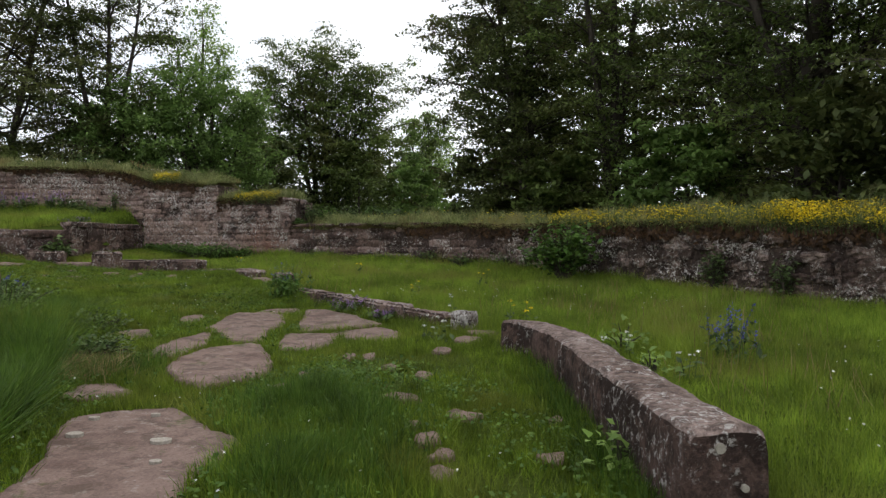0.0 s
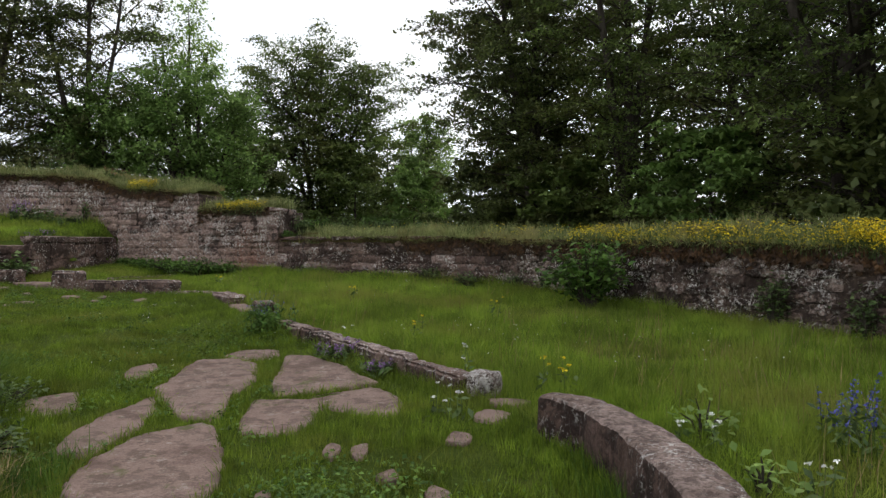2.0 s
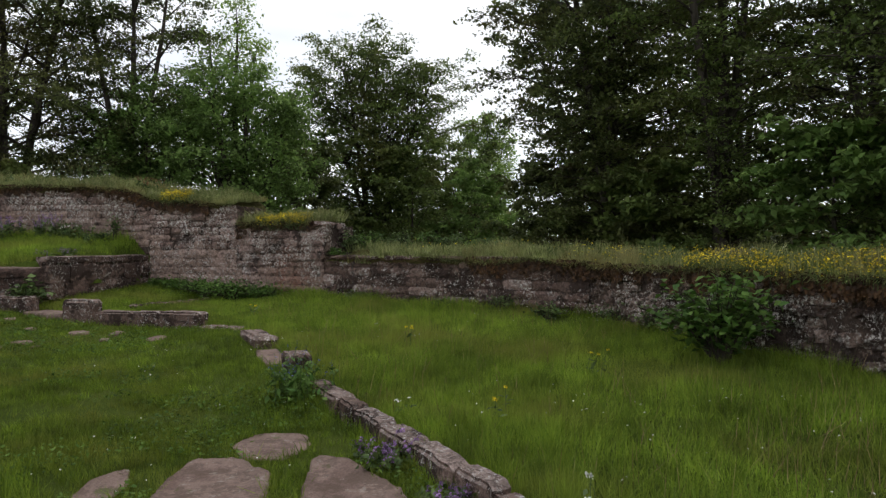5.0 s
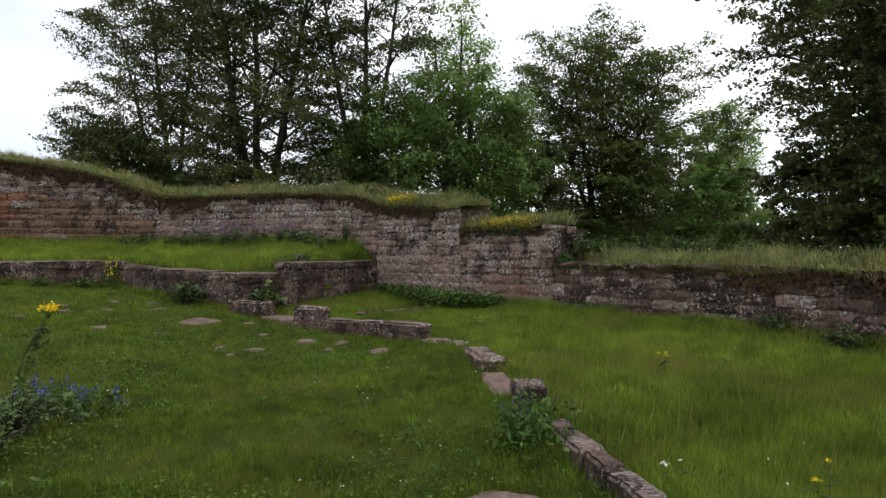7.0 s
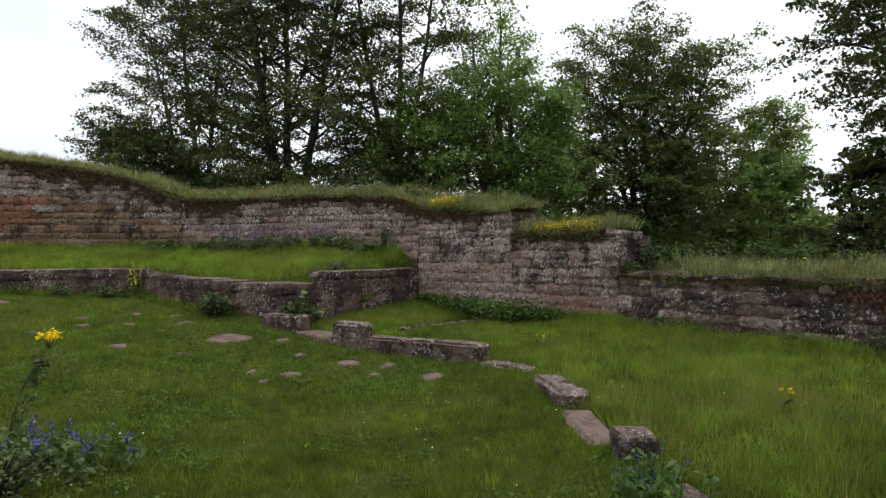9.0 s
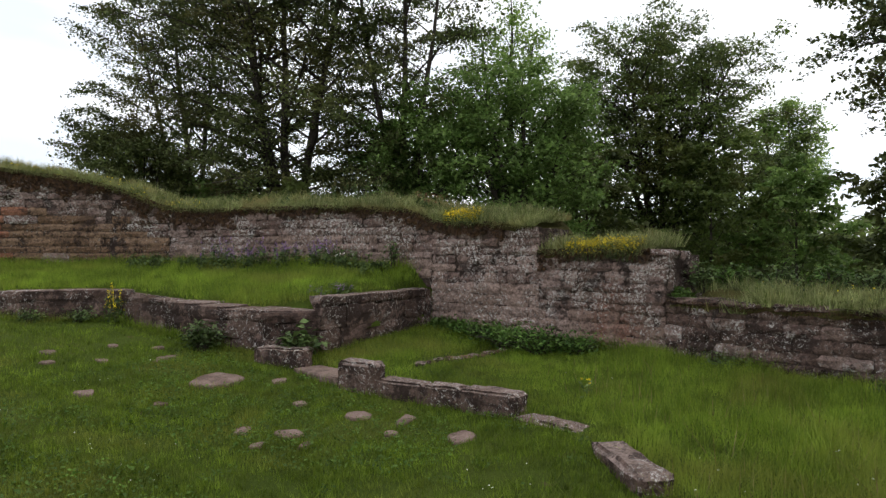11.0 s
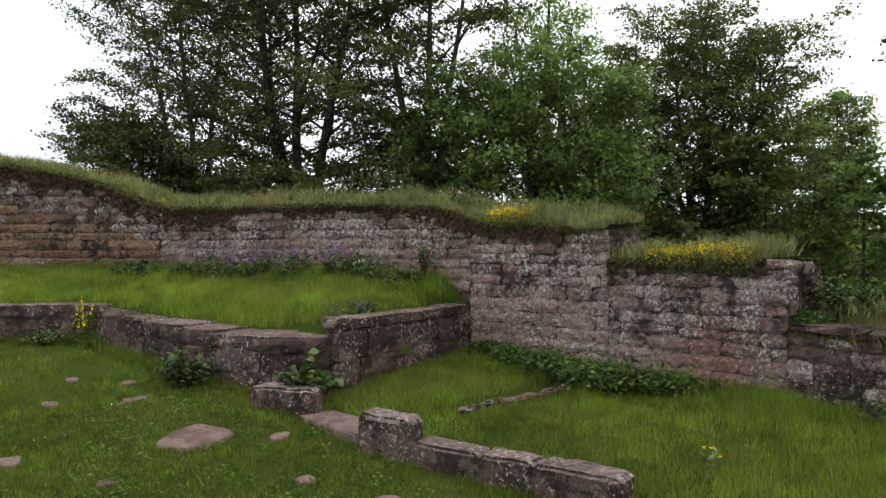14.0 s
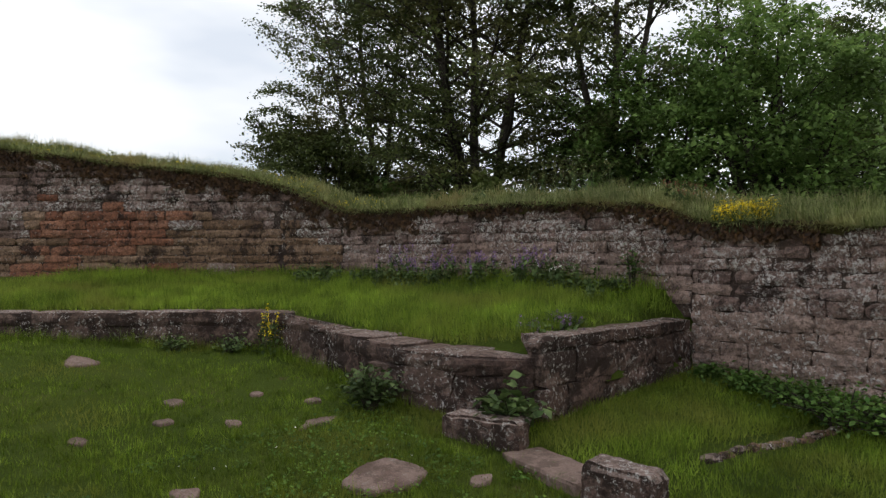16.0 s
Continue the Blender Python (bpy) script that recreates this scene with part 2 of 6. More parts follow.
def leaves(centres, size, rng, flat=0.6, long=1.6):
    """Pointed four-cornered leaves about the given centres, lying rather flat."""
    n = len(centres)
    az = rng.uniform(0, 2 * np.pi, n)
    tilt = rng.normal(0, 1 - flat, n) - 0.25
    d = np.stack([np.cos(az) * np.cos(tilt), np.sin(az) * np.cos(tilt), np.sin(tilt)], 1)
    up = np.stack([rng.normal(0, 0.45, n), rng.normal(0, 0.45, n), np.ones(n)], 1)
    side = np.cross(d, up)
    side /= np.linalg.norm(side, axis=1, keepdims=True) + 1e-9
    s = (size * rng.uniform(0.6, 1.35, n))[:, None]
    c = centres
    fold = np.cross(side, d) * s * 0.12
    return np.stack([c - d * s * 0.5 * long / 1.6, c + side * s * 0.34 + fold, c + d * s * 0.55 * long / 1.6, c - side * s * 0.34 + fold], 1)


def blades(base, height, width, rng, lean=0.35):
    """Grass blades as slim triangles from points of the ground."""
    n = len(base)
    az = rng.uniform(0, 2 * np.pi, n)
    side = np.stack([np.cos(az), np.sin(az), np.zeros(n)], 1) * (width * rng.uniform(0.7, 1.3, n))[:, None]
    az2 = rng.uniform(0, 2 * np.pi, n)
    h = height * rng.uniform(0.5, 1.25, n)
    bend = np.abs(rng.normal(0, lean, n)) * h
    tip = base + np.stack([np.cos(az2) * bend, np.sin(az2) * bend, h], 1)
    low = base - np.array([0, 0, 0.02])
    return np.stack([low - side, low + side, tip], 1)


def tube(path, radii, sides, verts, faces):
    """Adds a tapered tube to lists of verts and faces."""
    start = len(verts)
    up = Vector((0.13, 0.29, 1)).normalized()
    for i, p in enumerate(path):
        a, b = path[max(i - 1, 0)], path[min(i + 1, len(path) - 1)]
        d = (Vector(b) - Vector(a)).normalized()
        x = d.cross(up if abs(d.dot(up)) < 0.95 else Vector((1, 0, 0))).normalized()
        y = d.cross(x)
        for k in range(sides):
            an = 2 * math.pi * k / sides
            verts.append(Vector(p) + (x * math.cos(an) + y * math.sin(an)) * radii[i])
    for i in range(len(path) - 1):
        for k in range(sides):
            a, b = start + i * sides + k, start + i * sides + (k + 1) % sides
            faces.append((a, b, b + sides, a + sides))
    faces.append(tuple(start + k for k in range(sides))[::-1])
    faces.append(tuple(start + (len(path) - 1) * sides + k for k in range(sides)))


def empty_thing(name, place, label, category, group=""):
    e = new(name)
    e.empty_display_size = 0.2
    e.location = place
    return tagged(e, label, category, group)


# ---- plan ----
# the inner face of the ring wall, from the meadow side round to the high end
WALL = np.array([(9.5, 6.0), (7.2, 10.0), (6.1, 11.6), (5.0, 13.4), (3.6, 15.6), (1.5, 18.9), (-1.0, 20.4), (-3.0, 21.1), (-5.25, 22.36),
                 (-8.1, 23.37), (-11.05, 23.97), (-14.5, 24.2), (-18.5, 23.9), (-21.4, 23.25), (-24.2, 20.9), (-27.0, 18.5), (-31.5, 14.7)])
# front line of the terrace
TERRACE = np.array([(-11.05, 23.9), (-11.55, 20.15), (-12.1, 19.55), (-13.6, 19.42), (-15.9, 20.0), (-17.85, 20.3), (-21.0, 17.7), (-24.5, 14.8), (-27.0, 12.7)])


def arcs(line):
    return np.concatenate([[0], np.cumsum(np.linalg.norm(np.diff(line, axis=0), axis=1))])


def nearest(line, x, y):
    """Distance to a line, signed (positive on its left-hand side), and the arc of the nearest place."""
    p = np.stack([np.atleast_1d(x), np.atleast_1d(y)], -1).astype(float)
    best, sign, arc = np.full(len(p), 1e9), np.ones(len(p)), np.zeros(len(p))
    s = arcs(line)
    for i in range(len(line) - 1):
        a, d = line[i], line[i + 1] - line[i]
        L = np.linalg.norm(d)
        t = np.clip(((p - a) @ d) / L**2, 0, 1)
        off = p - (a + t[:, None] * d)
        dist = np.linalg.norm(off, axis=1)
        side = np.sign(d[0] * off[:, 1] - d[1] * off[:, 0])
        use = dist < best - 1e-9
        best, sign, arc = np.where(use, dist, best), np.where(use, side, sign), np.where(use, s[i] + t * L, arc)
    return best * np.where(sign == 0, 1, sign), arc


def bump2(x, y, cx, cy, r, a):
    return a * np.exp(-((x - cx)**2 + (y - cy)**2) / (2 * r * r))


def yard(x, y):
    """Height of the courtyard's ground."""
    x, y = np.clip(x, -27, 9), np.clip(y, -8, 25)
    z = -0.22 - 0.0201 * x + 0.0034 * y + 0.00302 * x**2 + 0.0024 * x * y + 0.0022 * y**2
    return z + bump2(x, y, -1.3, 7.3, 1.6, 0.09) + bump2(x, y, -8.3, 16.4, 1.6, -0.14) + bump2(x, y, -2.7, 11.5, 1.3, -0.15) + bump2(x, y, -1.9, 7.7, 1.2, -0.07) + bump2(x, y, -8.0, 22.3, 1.3, -0.19) + bump2(x, y, -3.2, 14.2, 1.3, 0.16) + bump2(x, y, -1.3, 11.0, 1.0, 0.13) + bump2(x, y, -5.4, 17.0, 1.0, 0.1) + bump2(x, y, -11.0, 18.6, 0.8, -0.14) + bump2(x, y, 0.5, 8.3, 0.7, 0.10) + 0.02 * np.sin(1.7 * x + 0.6 * y) * np.cos(1.3 * y - 0.4 * x)


def outer(x, y, d):
    """Height of the hilltop outside the wall, d metres beyond its face."""
    return np.maximum(1.25 - 0.035 * np.maximum(d - 3, 0), -6.0) - 0.9 * np.clip((np.hypot(x, y) - 80) / 100, 0, 30)


def ground_height(x, y):
    d, _ = nearest(WALL, x, y)
    out = -d
    k = np.clip((out - 0.35) / 0.7, 0, 1)
    return yard(x, y) * (1 - k) + outer(x, y, out) * k


def terrace_height(x, y):
    f, _ = nearest(TERRACE, x, y)
    b, _ = nearest(WALL, x, y)
    _, s = nearest(TERRACE, x, y)
    ta = arcs(TERRACE)
    front = np.interp(s, [0, ta[1], ta[2], ta[3], ta[4], ta[5], ta[-1]], [1.86, 1.90, 1.55, 1.54, 1.70, 1.85, 1.85])
    wide = np.interp(s, [ta[1], ta[2] - 0.2, ta[2], ta[3], ta[4], ta[5]], [0.25, 0.5, 0.80, 0.80, 0.45, 0.25])
    f, b = np.abs(f), np.abs(b)
    soft = np.zeros(len(s))
    for k in range(12):
        reach = 0.5 if k % 2 else 1.1
        _, s2 = nearest(TERRACE, x + reach * math.cos(k * 0.5236), y + reach * math.sin(k * 0.5236))
        soft += np.interp(s2, [0, ta[1], ta[2], ta[3], ta[4], ta[5], ta[-1]], [1.86, 1.90, 1.55, 1.54, 1.70, 1.85, 1.85]) / 12
    front = np.where(f < wide, front, soft)
    k = np.clip((f - wide) / (f + b - wide + 1e-6), 0, 1)
    return front + np.where(f < wide, -0.05, 0.10) + (2.42 - front) * k


def in_terrace(x, y):
    f, _ = nearest(TERRACE, x, y)
    b, _ = nearest(WALL, x, y)
    return (f < 0) & (b > -0.3) & (x < -11.0) & (y > 8)


# ---- ground: one sheet to the horizon ----
def axis(lo, hi, step, far):
    mid = np.arange(lo, hi + 1e-6, step)
    grow = [step * 1.35**k for k in range(1, 40)]
    out, d = [], 0
    for g in grow:
        d += g
        if d > far:
            break
        out.append(d)
    out = np.array(out)
    return np.concatenate([lo - out[::-1], mid, hi + out])


gx, gy = axis(-30, 11, 0.3, 2500), axis(-5, 26, 0.3, 2500)
GX, GY = np.meshgrid(gx, gy)
gz = ground_height(GX.ravel(), GY.ravel())
wob = np.array([noise.noise((a * 1.9, b * 1.9, 0)) for a, b in zip(GX.ravel(), GY.ravel())])
gz = gz + 0.02 * wob
nx, ny = len(gx), len(gy)
gv = np.stack([GX.ravel(), GY.ravel(), gz], 1)
gf = [(j * nx + i, j * nx + i + 1, (j + 1) * nx + i + 1, (j + 1) * nx + i) for j in range(ny - 1) for i in range(nx - 1)]
ground = tagged(mesh_object("ground", gv, gf, GROUND, True), "grassy courtyard ground with worn bare patches of soil", "ground", kind="structure")

tx, ty = np.meshgrid(np.arange(-30, -10.8, 0.22), np.arange(9, 25.2, 0.22))
tn = tx.shape
tfd = nearest(TERRACE, tx.ravel(), ty.ravel())[0]
tin = (in_terrace(tx.ravel(), ty.ravel()) & (tfd < -0.14)).reshape(tn)
tz = terrace_height(tx.ravel(), ty.ravel()) - np.where(tfd > -0.15, 0.6, 0.0)
tf = []
for j in range(tn[0] - 1):
    for i in range(tn[1] - 1):
        if tin[j, i] or tin[j + 1, i + 1] or tin[j, i + 1] or tin[j + 1, i]:
            tf.append((j * tn[1] + i, j * tn[1] + i + 1, (j + 1) * tn[1] + i + 1, (j + 1) * tn[1] + i))
used = sorted({v for f in tf for v in f})
renum = {v: k for k, v in enumerate(used)}
tverts = [(tx.ravel()[v], ty.ravel()[v], tz[v] - 0.03) for v in used]  # edges sink into the walls
terrace = tagged(mesh_object("terrace_ground", tverts, [tuple(renum[v] for v in f) for f in tf], GROUND, True),
                 "raised grass terrace held by low stone walls", "ground", kind="structure")


# ---- masonry ----
def stone_meshes(name, material, count, rough, seed):
    """Unit stones, 1 x 1 x 1, their uneven face towards -y."""
    out = []
    r = random.Random(seed)
    for n in range(count):
        cols, rws = 4, 3
        verts, faces = [], []
        for j in range(rws + 1):
            for i in range(cols + 1):
                u, v = i / cols - 0.5, j / rws - 0.5
                edge = max(abs(u), abs(v)) > 0.49
                corner = abs(u) > 0.49 and abs(v) > 0.49
                y = -0.5 + (0.10 if edge else 0) + (0.06 if corner else 0) + r.uniform(-rough, rough) * 0.8
                sh = 0.94 if corner else 1.0
                verts.append((u * sh + r.uniform(-0.035, 0.035), y, v * sh + r.uniform(-0.075, 0.075)))
        for j in range(rws):
            for i in range(cols):
                a = j * (cols + 1) + i
                faces.append((a, a + 1, a + cols + 2, a + cols + 1))
        rim = [j * (cols + 1) + i for j, i in [(0, i) for i in range(cols + 1)] + [(j, cols) for j in range(1, rws + 1)]
               + [(rws, i) for i in range(cols - 1, -1, -1)] + [(j, 0) for j in range(rws - 1, 0, -1)]]
        s = len(verts)
        for k in rim:
            verts.append((verts[k][0], 0.5, verts[k][2]))
        for k in range(len(rim)):
            k2 = (k + 1) % len(rim)
            faces.append((rim[k2], rim[k], s + k, s + k2))
        me = bpy.data.meshes.new(name)
        me.from_pydata(verts, [], faces)
        me.materials.append(material)
        me.update()
        out.append(me)
    return out


FACE = {"grey": stone_meshes("stone", STONE, 14, 0.10, 1), "ochre": stone_meshes("stone", STONE_OCHRE, 6, 0.08, 2),
        "red": stone_meshes("stone", STONE_RED, 6, 0.08, 3), "rubble": stone_meshes("stone", STONE_RUBBLE, 12, 0.20, 4),
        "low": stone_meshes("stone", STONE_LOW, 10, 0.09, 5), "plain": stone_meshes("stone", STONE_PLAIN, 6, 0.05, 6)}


def along(line, s):
    a = arcs(line)
    s = min(max(s, 0), a[-1])
    i = min(int(np.searchsorted(a, s, side="right")) - 1, len(line) - 2)
    d = (line[i + 1] - line[i]) / (a[i + 1] - a[i])
    return line[i] + d * (s - a[i]), d


def line_between(line, s0, s1):
    a = arcs(line)
    pts = [along(line, s0)[0]] + [line[i] for i in range(len(line)) if s0 + 0.02 < a[i] < s1 - 0.02] + [along(line, s1)[0]]
    return np.array(pts)


def masonry(name, line, inside, top, base, thick, course, length, kinds, label, rough=0.03, seed=0, skew=0.0, core=None):
    """A wall along a line. inside: +1 where its seen face is on the line's left, else -1. top and base: heights by arc."""
    r = random.Random(seed)
    a = arcs(line)
    total = a[-1]
    steps = [along(line, s) for s in np.linspace(0, total, max(3, int(total / 0.4)))]
    verts, faces = [], []
    for k, (p, d) in enumerate(steps):
        s = total * k / (len(steps) - 1)
        nrm = np.array((-d[1], d[0])) * inside
        zt, zb = top(s) - 0.03, base(s) - 0.35
        f, b = p - nrm * 0.015, p - nrm * thick
        verts += [(f[0], f[1], zb), (f[0], f[1], zt), (b[0], b[1], zt), (b[0], b[1], zb)]
    for k in range(len(steps) - 1):
        q = 4 * k
        for i in range(4):
            j = (i + 1) % 4
            faces.append((q + i, q + j, q + 4 + j, q + 4 + i) if inside < 0 else (q + i, q + 4 + i, q + 4 + j, q + j))
    e = 4 * (len(steps) - 1)
    faces += [(0, 3, 2, 1), (e, e + 1, e + 2, e + 3)]
    wall = tagged(mesh_object(name, verts, faces, core or MORTAR), label, "wall", kind="structure")
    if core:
        # upward faces get the paler stone: wear plus painted top light
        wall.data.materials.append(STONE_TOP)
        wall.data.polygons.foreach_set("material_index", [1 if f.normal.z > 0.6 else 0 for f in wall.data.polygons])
    count = 0
    zmin, zmax = min(base(s) for s in np.linspace(0, total, 30)), max(top(s) for s in np.linspace(0, total, 30))
    z = zmin - 0.12
    while z < zmax:
        h = course * r.uniform(0.82, 1.22)
        s = -r.uniform(0, length * 0.5)
        while s < total:
            L = length * r.uniform(0.5, 1.6)
            s0, s1 = max(s, 0), min(s + L, total)
            s += L
            if s1 - s0 < 0.08:
                continue
            sm = (s0 + s1) / 2
            zt = min(z + h, top(sm))
            if zt - z < 0.06 or zt < base(sm) - 0.12:
                continue
            p, d = along(line, sm)
            nrm = np.array((-d[1], d[0])) * inside
            kind = kinds(s0 / total, (z - base(sm)) / max(top(sm) - base(sm), 0.1), r)
            me = r.choice(FACE[kind])
            ob = new("stone", me)
            ob.parent = wall
            depth, gap = 0.22, 0.004 if kind == "plain" else 0.011
            out = r.uniform(-rough, rough) * (0.3 if kind == "plain" else 1.0)
            c = p + nrm * (out - depth / 2 + 0.04)
            xd = Vector((d[0], d[1], 0)) * (inside * -1)
            yd = Vector((-nrm[0], -nrm[1], 0))
            m = Matrix((xd, yd, xd.cross(yd))).transposed().to_4x4()
            tilt = Matrix.Rotation(r.uniform(-skew, skew), 4, 'Y')
            ob.matrix_basis = Matrix.Translation((c[0], c[1], (z + zt) / 2)) @ m @ tilt @ Matrix.Diagonal((s1 - s0 - gap + skew * 0.1, depth, zt - z - gap + skew * 0.08, 1))
            count += 1
        z += h
    return wall


def ramp_of(*pts):
    xs, zs = [p[0] for p in pts], [p[1] for p in pts]
    return lambda s: float(np.interp(s, xs, zs))


WA = arcs(WALL)
CUT_LOW, CUT_MID, CUT_HIGH, CUT_TERR, CUT_LEFT = WA[5], WA[8], WA[9], WA[10], WA[12] + 1.1


def uneven(f, amp, seed):
    return lambda s: f(s) + amp * noise.noise((s * 0.9, seed, 0)) + amp * 0.7 * noise.noise((s * 2.7, seed + 9, 0))


def top_of(s):
    """Height of the stone top over the arc of the whole ring wall."""
    return float(np.interp(s, [0, WA[1], WA[3], WA[5] - 0.1, WA[5], WA[7], CUT_MID - 0.01, CUT_MID, CUT_HIGH - 0.01, CUT_HIGH, CUT_TERR - 0.3, CUT_TERR + 0.7,
                               WA[11], WA[12], WA[12] + 1.0, WA[13], WA[13] + 1, WA[14], WA[15], WA[16]],
                           [1.5, 1.56, 1.70, 1.76, 1.80, 1.88, 1.90, 2.80, 2.80, 3.40, 3.50, 3.86, 4.02, 4.00, 4.06, 4.74, 4.98, 5.27, 5.72, 5.95]))


def base_of(s):
    return float(np.interp(s, [0, WA[2], WA[4], WA[5], WA[7], CUT_MID, CUT_HIGH, CUT_TERR - 0.01, CUT_TERR, WA[16]],
                           [0.15, 0.22, 0.36, 0.5, 0.76, 0.80, 1.05, 1.22, 2.3, 2.35]))


def high_kind(u, v, r):
    return "plain" if v + r.uniform(-0.1, 0.1) < 0.44 else "grey"


def back_kind(u, v, r):
    return "plain" if v + r.uniform(-0.15, 0.15) < 0.5 - 0.45 * abs(u - 0.45) else "grey"


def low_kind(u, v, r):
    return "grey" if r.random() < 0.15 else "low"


def right_kind(u, v, r):
    return "rubble"


def mid_kind(u, v, r):
    return "plain" if v + r.uniform(-0.1, 0.1) < 0.22 else "grey"


def left_kind(u, v, r):
    u, v = u + r.uniform(-0.05, 0.05), v + r.uniform(-0.12, 0.12)
    if 0.30 < u < 0.54 and v < 0.60:
        return r.choice(["red", "red", "red", "ochre"])
    if v < (0.55 if u < 0.5 else 0.35):
        return "ochre" if r.random() < 0.88 else "plain"
    return "ochre" if r.random() < 0.06 else "grey"


for nm, s0, s1, course, length, kind, rough, skew, lab in (
        ("wall_meadow_end", 0, 5.0, 0.22, 0.40, right_kind, 0.05, 0.10, "ruined rubble wall of dark sandstone with missing facing"),
        ("wall_meadow", 5.0, CUT_LOW, 0.168, 0.31, right_kind, 0.06, 0.16, "ruined rubble wall of dark sandstone under hanging moss"),
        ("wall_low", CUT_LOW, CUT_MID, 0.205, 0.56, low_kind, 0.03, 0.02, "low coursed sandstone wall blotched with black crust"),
        ("wall_step", CUT_MID, CUT_HIGH, 0.215, 0.55, mid_kind, 0.035, 0.03, "stepped coursed sandstone wall with red stones low down"),
        ("wall_high", CUT_HIGH, CUT_TERR, 0.215, 0.52, high_kind, 0.04, 0.03, "tall coursed sandstone wall grey with lichen"),
        ("wall_terrace_back", CUT_TERR, CUT_LEFT, 0.205, 0.52, back_kind, 0.03, 0.025, "coursed sandstone wall behind the grass terrace"),
        ("wall_end", CUT_LEFT, WA[-1], 0.21, 0.62, left_kind, 0.03, 0.015, "high sandstone wall with red and ochre blocks")):
    ln = line_between(WALL, s0, s1)
    masonry(nm, ln, 1, uneven(lambda s, s0=s0, s1=s1: top_of(min(max(s0 + s, s0 + 0.02), s1 - 0.03)), 0.05, s0), lambda s, s0=s0: base_of(s0 + s), 1.5, course, length, kind, lab, rough, int(s0 * 10) + 3, skew)


def cliff(name, s, z0, z1, seed):
    """The broken end of a wall where it steps down, rough stones on the side of the step."""
    r = random.Random(seed)
    p, d = along(WALL, s + 0.02)
    nrm = np.array((-d[1], d[0]))
    z = z0
    while z < z1 - 0.05:
        h = min(r.uniform(0.17, 0.25), z1 - z)
        y = 0.0
        while y < 1.4:
            L = r.uniform(0.28, 0.5)
            ob = new("stone", r.choice(FACE["rubble"]))
            ob.parent = bpy.data.objects[name]
            c = p - nrm * (y + L / 2) + d * (0.06 + r.uniform(-0.05, 0.05))
            xd = Vector((-nrm[0], -nrm[1], 0))
            yd = Vector((d[0], d[1], 0))
            m = Matrix((xd, yd, xd.cross(yd))).transposed().to_4x4()
            ob.matrix_basis = Matrix.Translation((c[0], c[1], z + h / 2)) @ m @ Matrix.Diagonal((L, 0.24, h, 1))
            y += L
        z += h


cliff("wall_step", CUT_MID, 1.85, 2.78, 5)
cliff("wall_high", CUT_HIGH, 2.75, 3.38, 6)

# flat coping slabs on the low wall beside the step
for k, (s, L, w) in enumerate(((CUT_MID - 0.55, 1.1, 0.9), (CUT_MID - 1.6, 0.95, 0.6), (CUT_MID - 2.7, 1.1, 0.45), (CUT_MID - 3.8, 1.0, 0.4), (CUT_MID - 4.9, 1.1, 0.42), (CUT_MID - 6.0, 1.0, 0.38))):
    p, d = along(WALL, s)
    nrm = np.array((-d[1], d[0]))
    ob = new("coping_slab", FACE["low"][k % 6])
    ob.parent = bpy.data.objects["wall_low"]
    c = p - nrm * (w / 2 - 0.07)
    xd, yd = Vector((-d[0], -d[1], 0)), Vector((-nrm[0], -nrm[1], 0))
    ob.matrix_basis = Matrix.Translation((c[0], c[1], 1.90)) @ Matrix((xd, yd, xd.cross(yd))).transposed().to_4x4() @ Matrix.Diagonal((L, w, 0.13, 1))


# bare cap stones at the broken end of the step
for k, (q, L, w, z) in enumerate(((0.28, 0.95, 0.62, 2.80), (0.84, 0.7, 0.46, 2.77))):
    p, d = along(WALL, CUT_MID + L / 2 - 0.05)
    nrm = np.array((-d[1], d[0]))
    ob = new("cap_stone", FACE["grey"][k + 2])
    ob.parent = bpy.data.objects["wall_step"]
    c = p - nrm * (q - 0.03)
    xd, yd = Vector((-d[0], -d[1], 0)), Vector((-nrm[0], -nrm[1], 0))
    ob.matrix_basis = Matrix.Translation((c[0], c[1], z)) @ Matrix((xd, yd, xd.cross(yd))).transposed().to_4x4() @ Matrix.Rotation(radians(2 - 3 * k), 4, 'Z') @ Matrix.Diagonal((L, w, 0.17, 1))


# ---- turf along the wall tops ----
def turf_height(s, q):
    """Rise of the turf over the stone top, q from 0 at the face to 1 at the back."""
    if CUT_MID - 1.7 < s < CUT_MID and q < 0.36:
        return -0.10
    tall = float(np.interp(s, [0, WA[1], WA[4], WA[5], CUT_MID, CUT_HIGH, CUT_TERR, WA[12], WA[14], WA[16]], [0.30, 0.30, 0.26, 0.20, 0.18, 0.22, 0.32, 0.22, 0.27, 0.32]))
    return tall * (0.30 + 0.7 * math.sin(min(q * 1.9, 1.0) * math.pi / 2)) + 0.05 * noise.noise((s * 1.3, q * 3, 4)) + 0.09 * noise.noise((s * 0.7, q * 1.5, 14)) + 0.04 * noise.noise((s * 3.1, q * 4, 24))


def turf_top(s):
    lo, hi = max(a for a in (0, CUT_MID + 0.01, CUT_HIGH + 0.01) if a <= max(s, 0)), min(b for b in (CUT_MID - 0.02, CUT_HIGH - 0.02, WA[-1]) if b >= min(s, WA[-1]) - 0.02)
    f = [top_of(min(max(s + o, lo), hi)) for o in (-0.25, -0.1, 0, 0.1, 0.25)]
    return sum(f) / 5


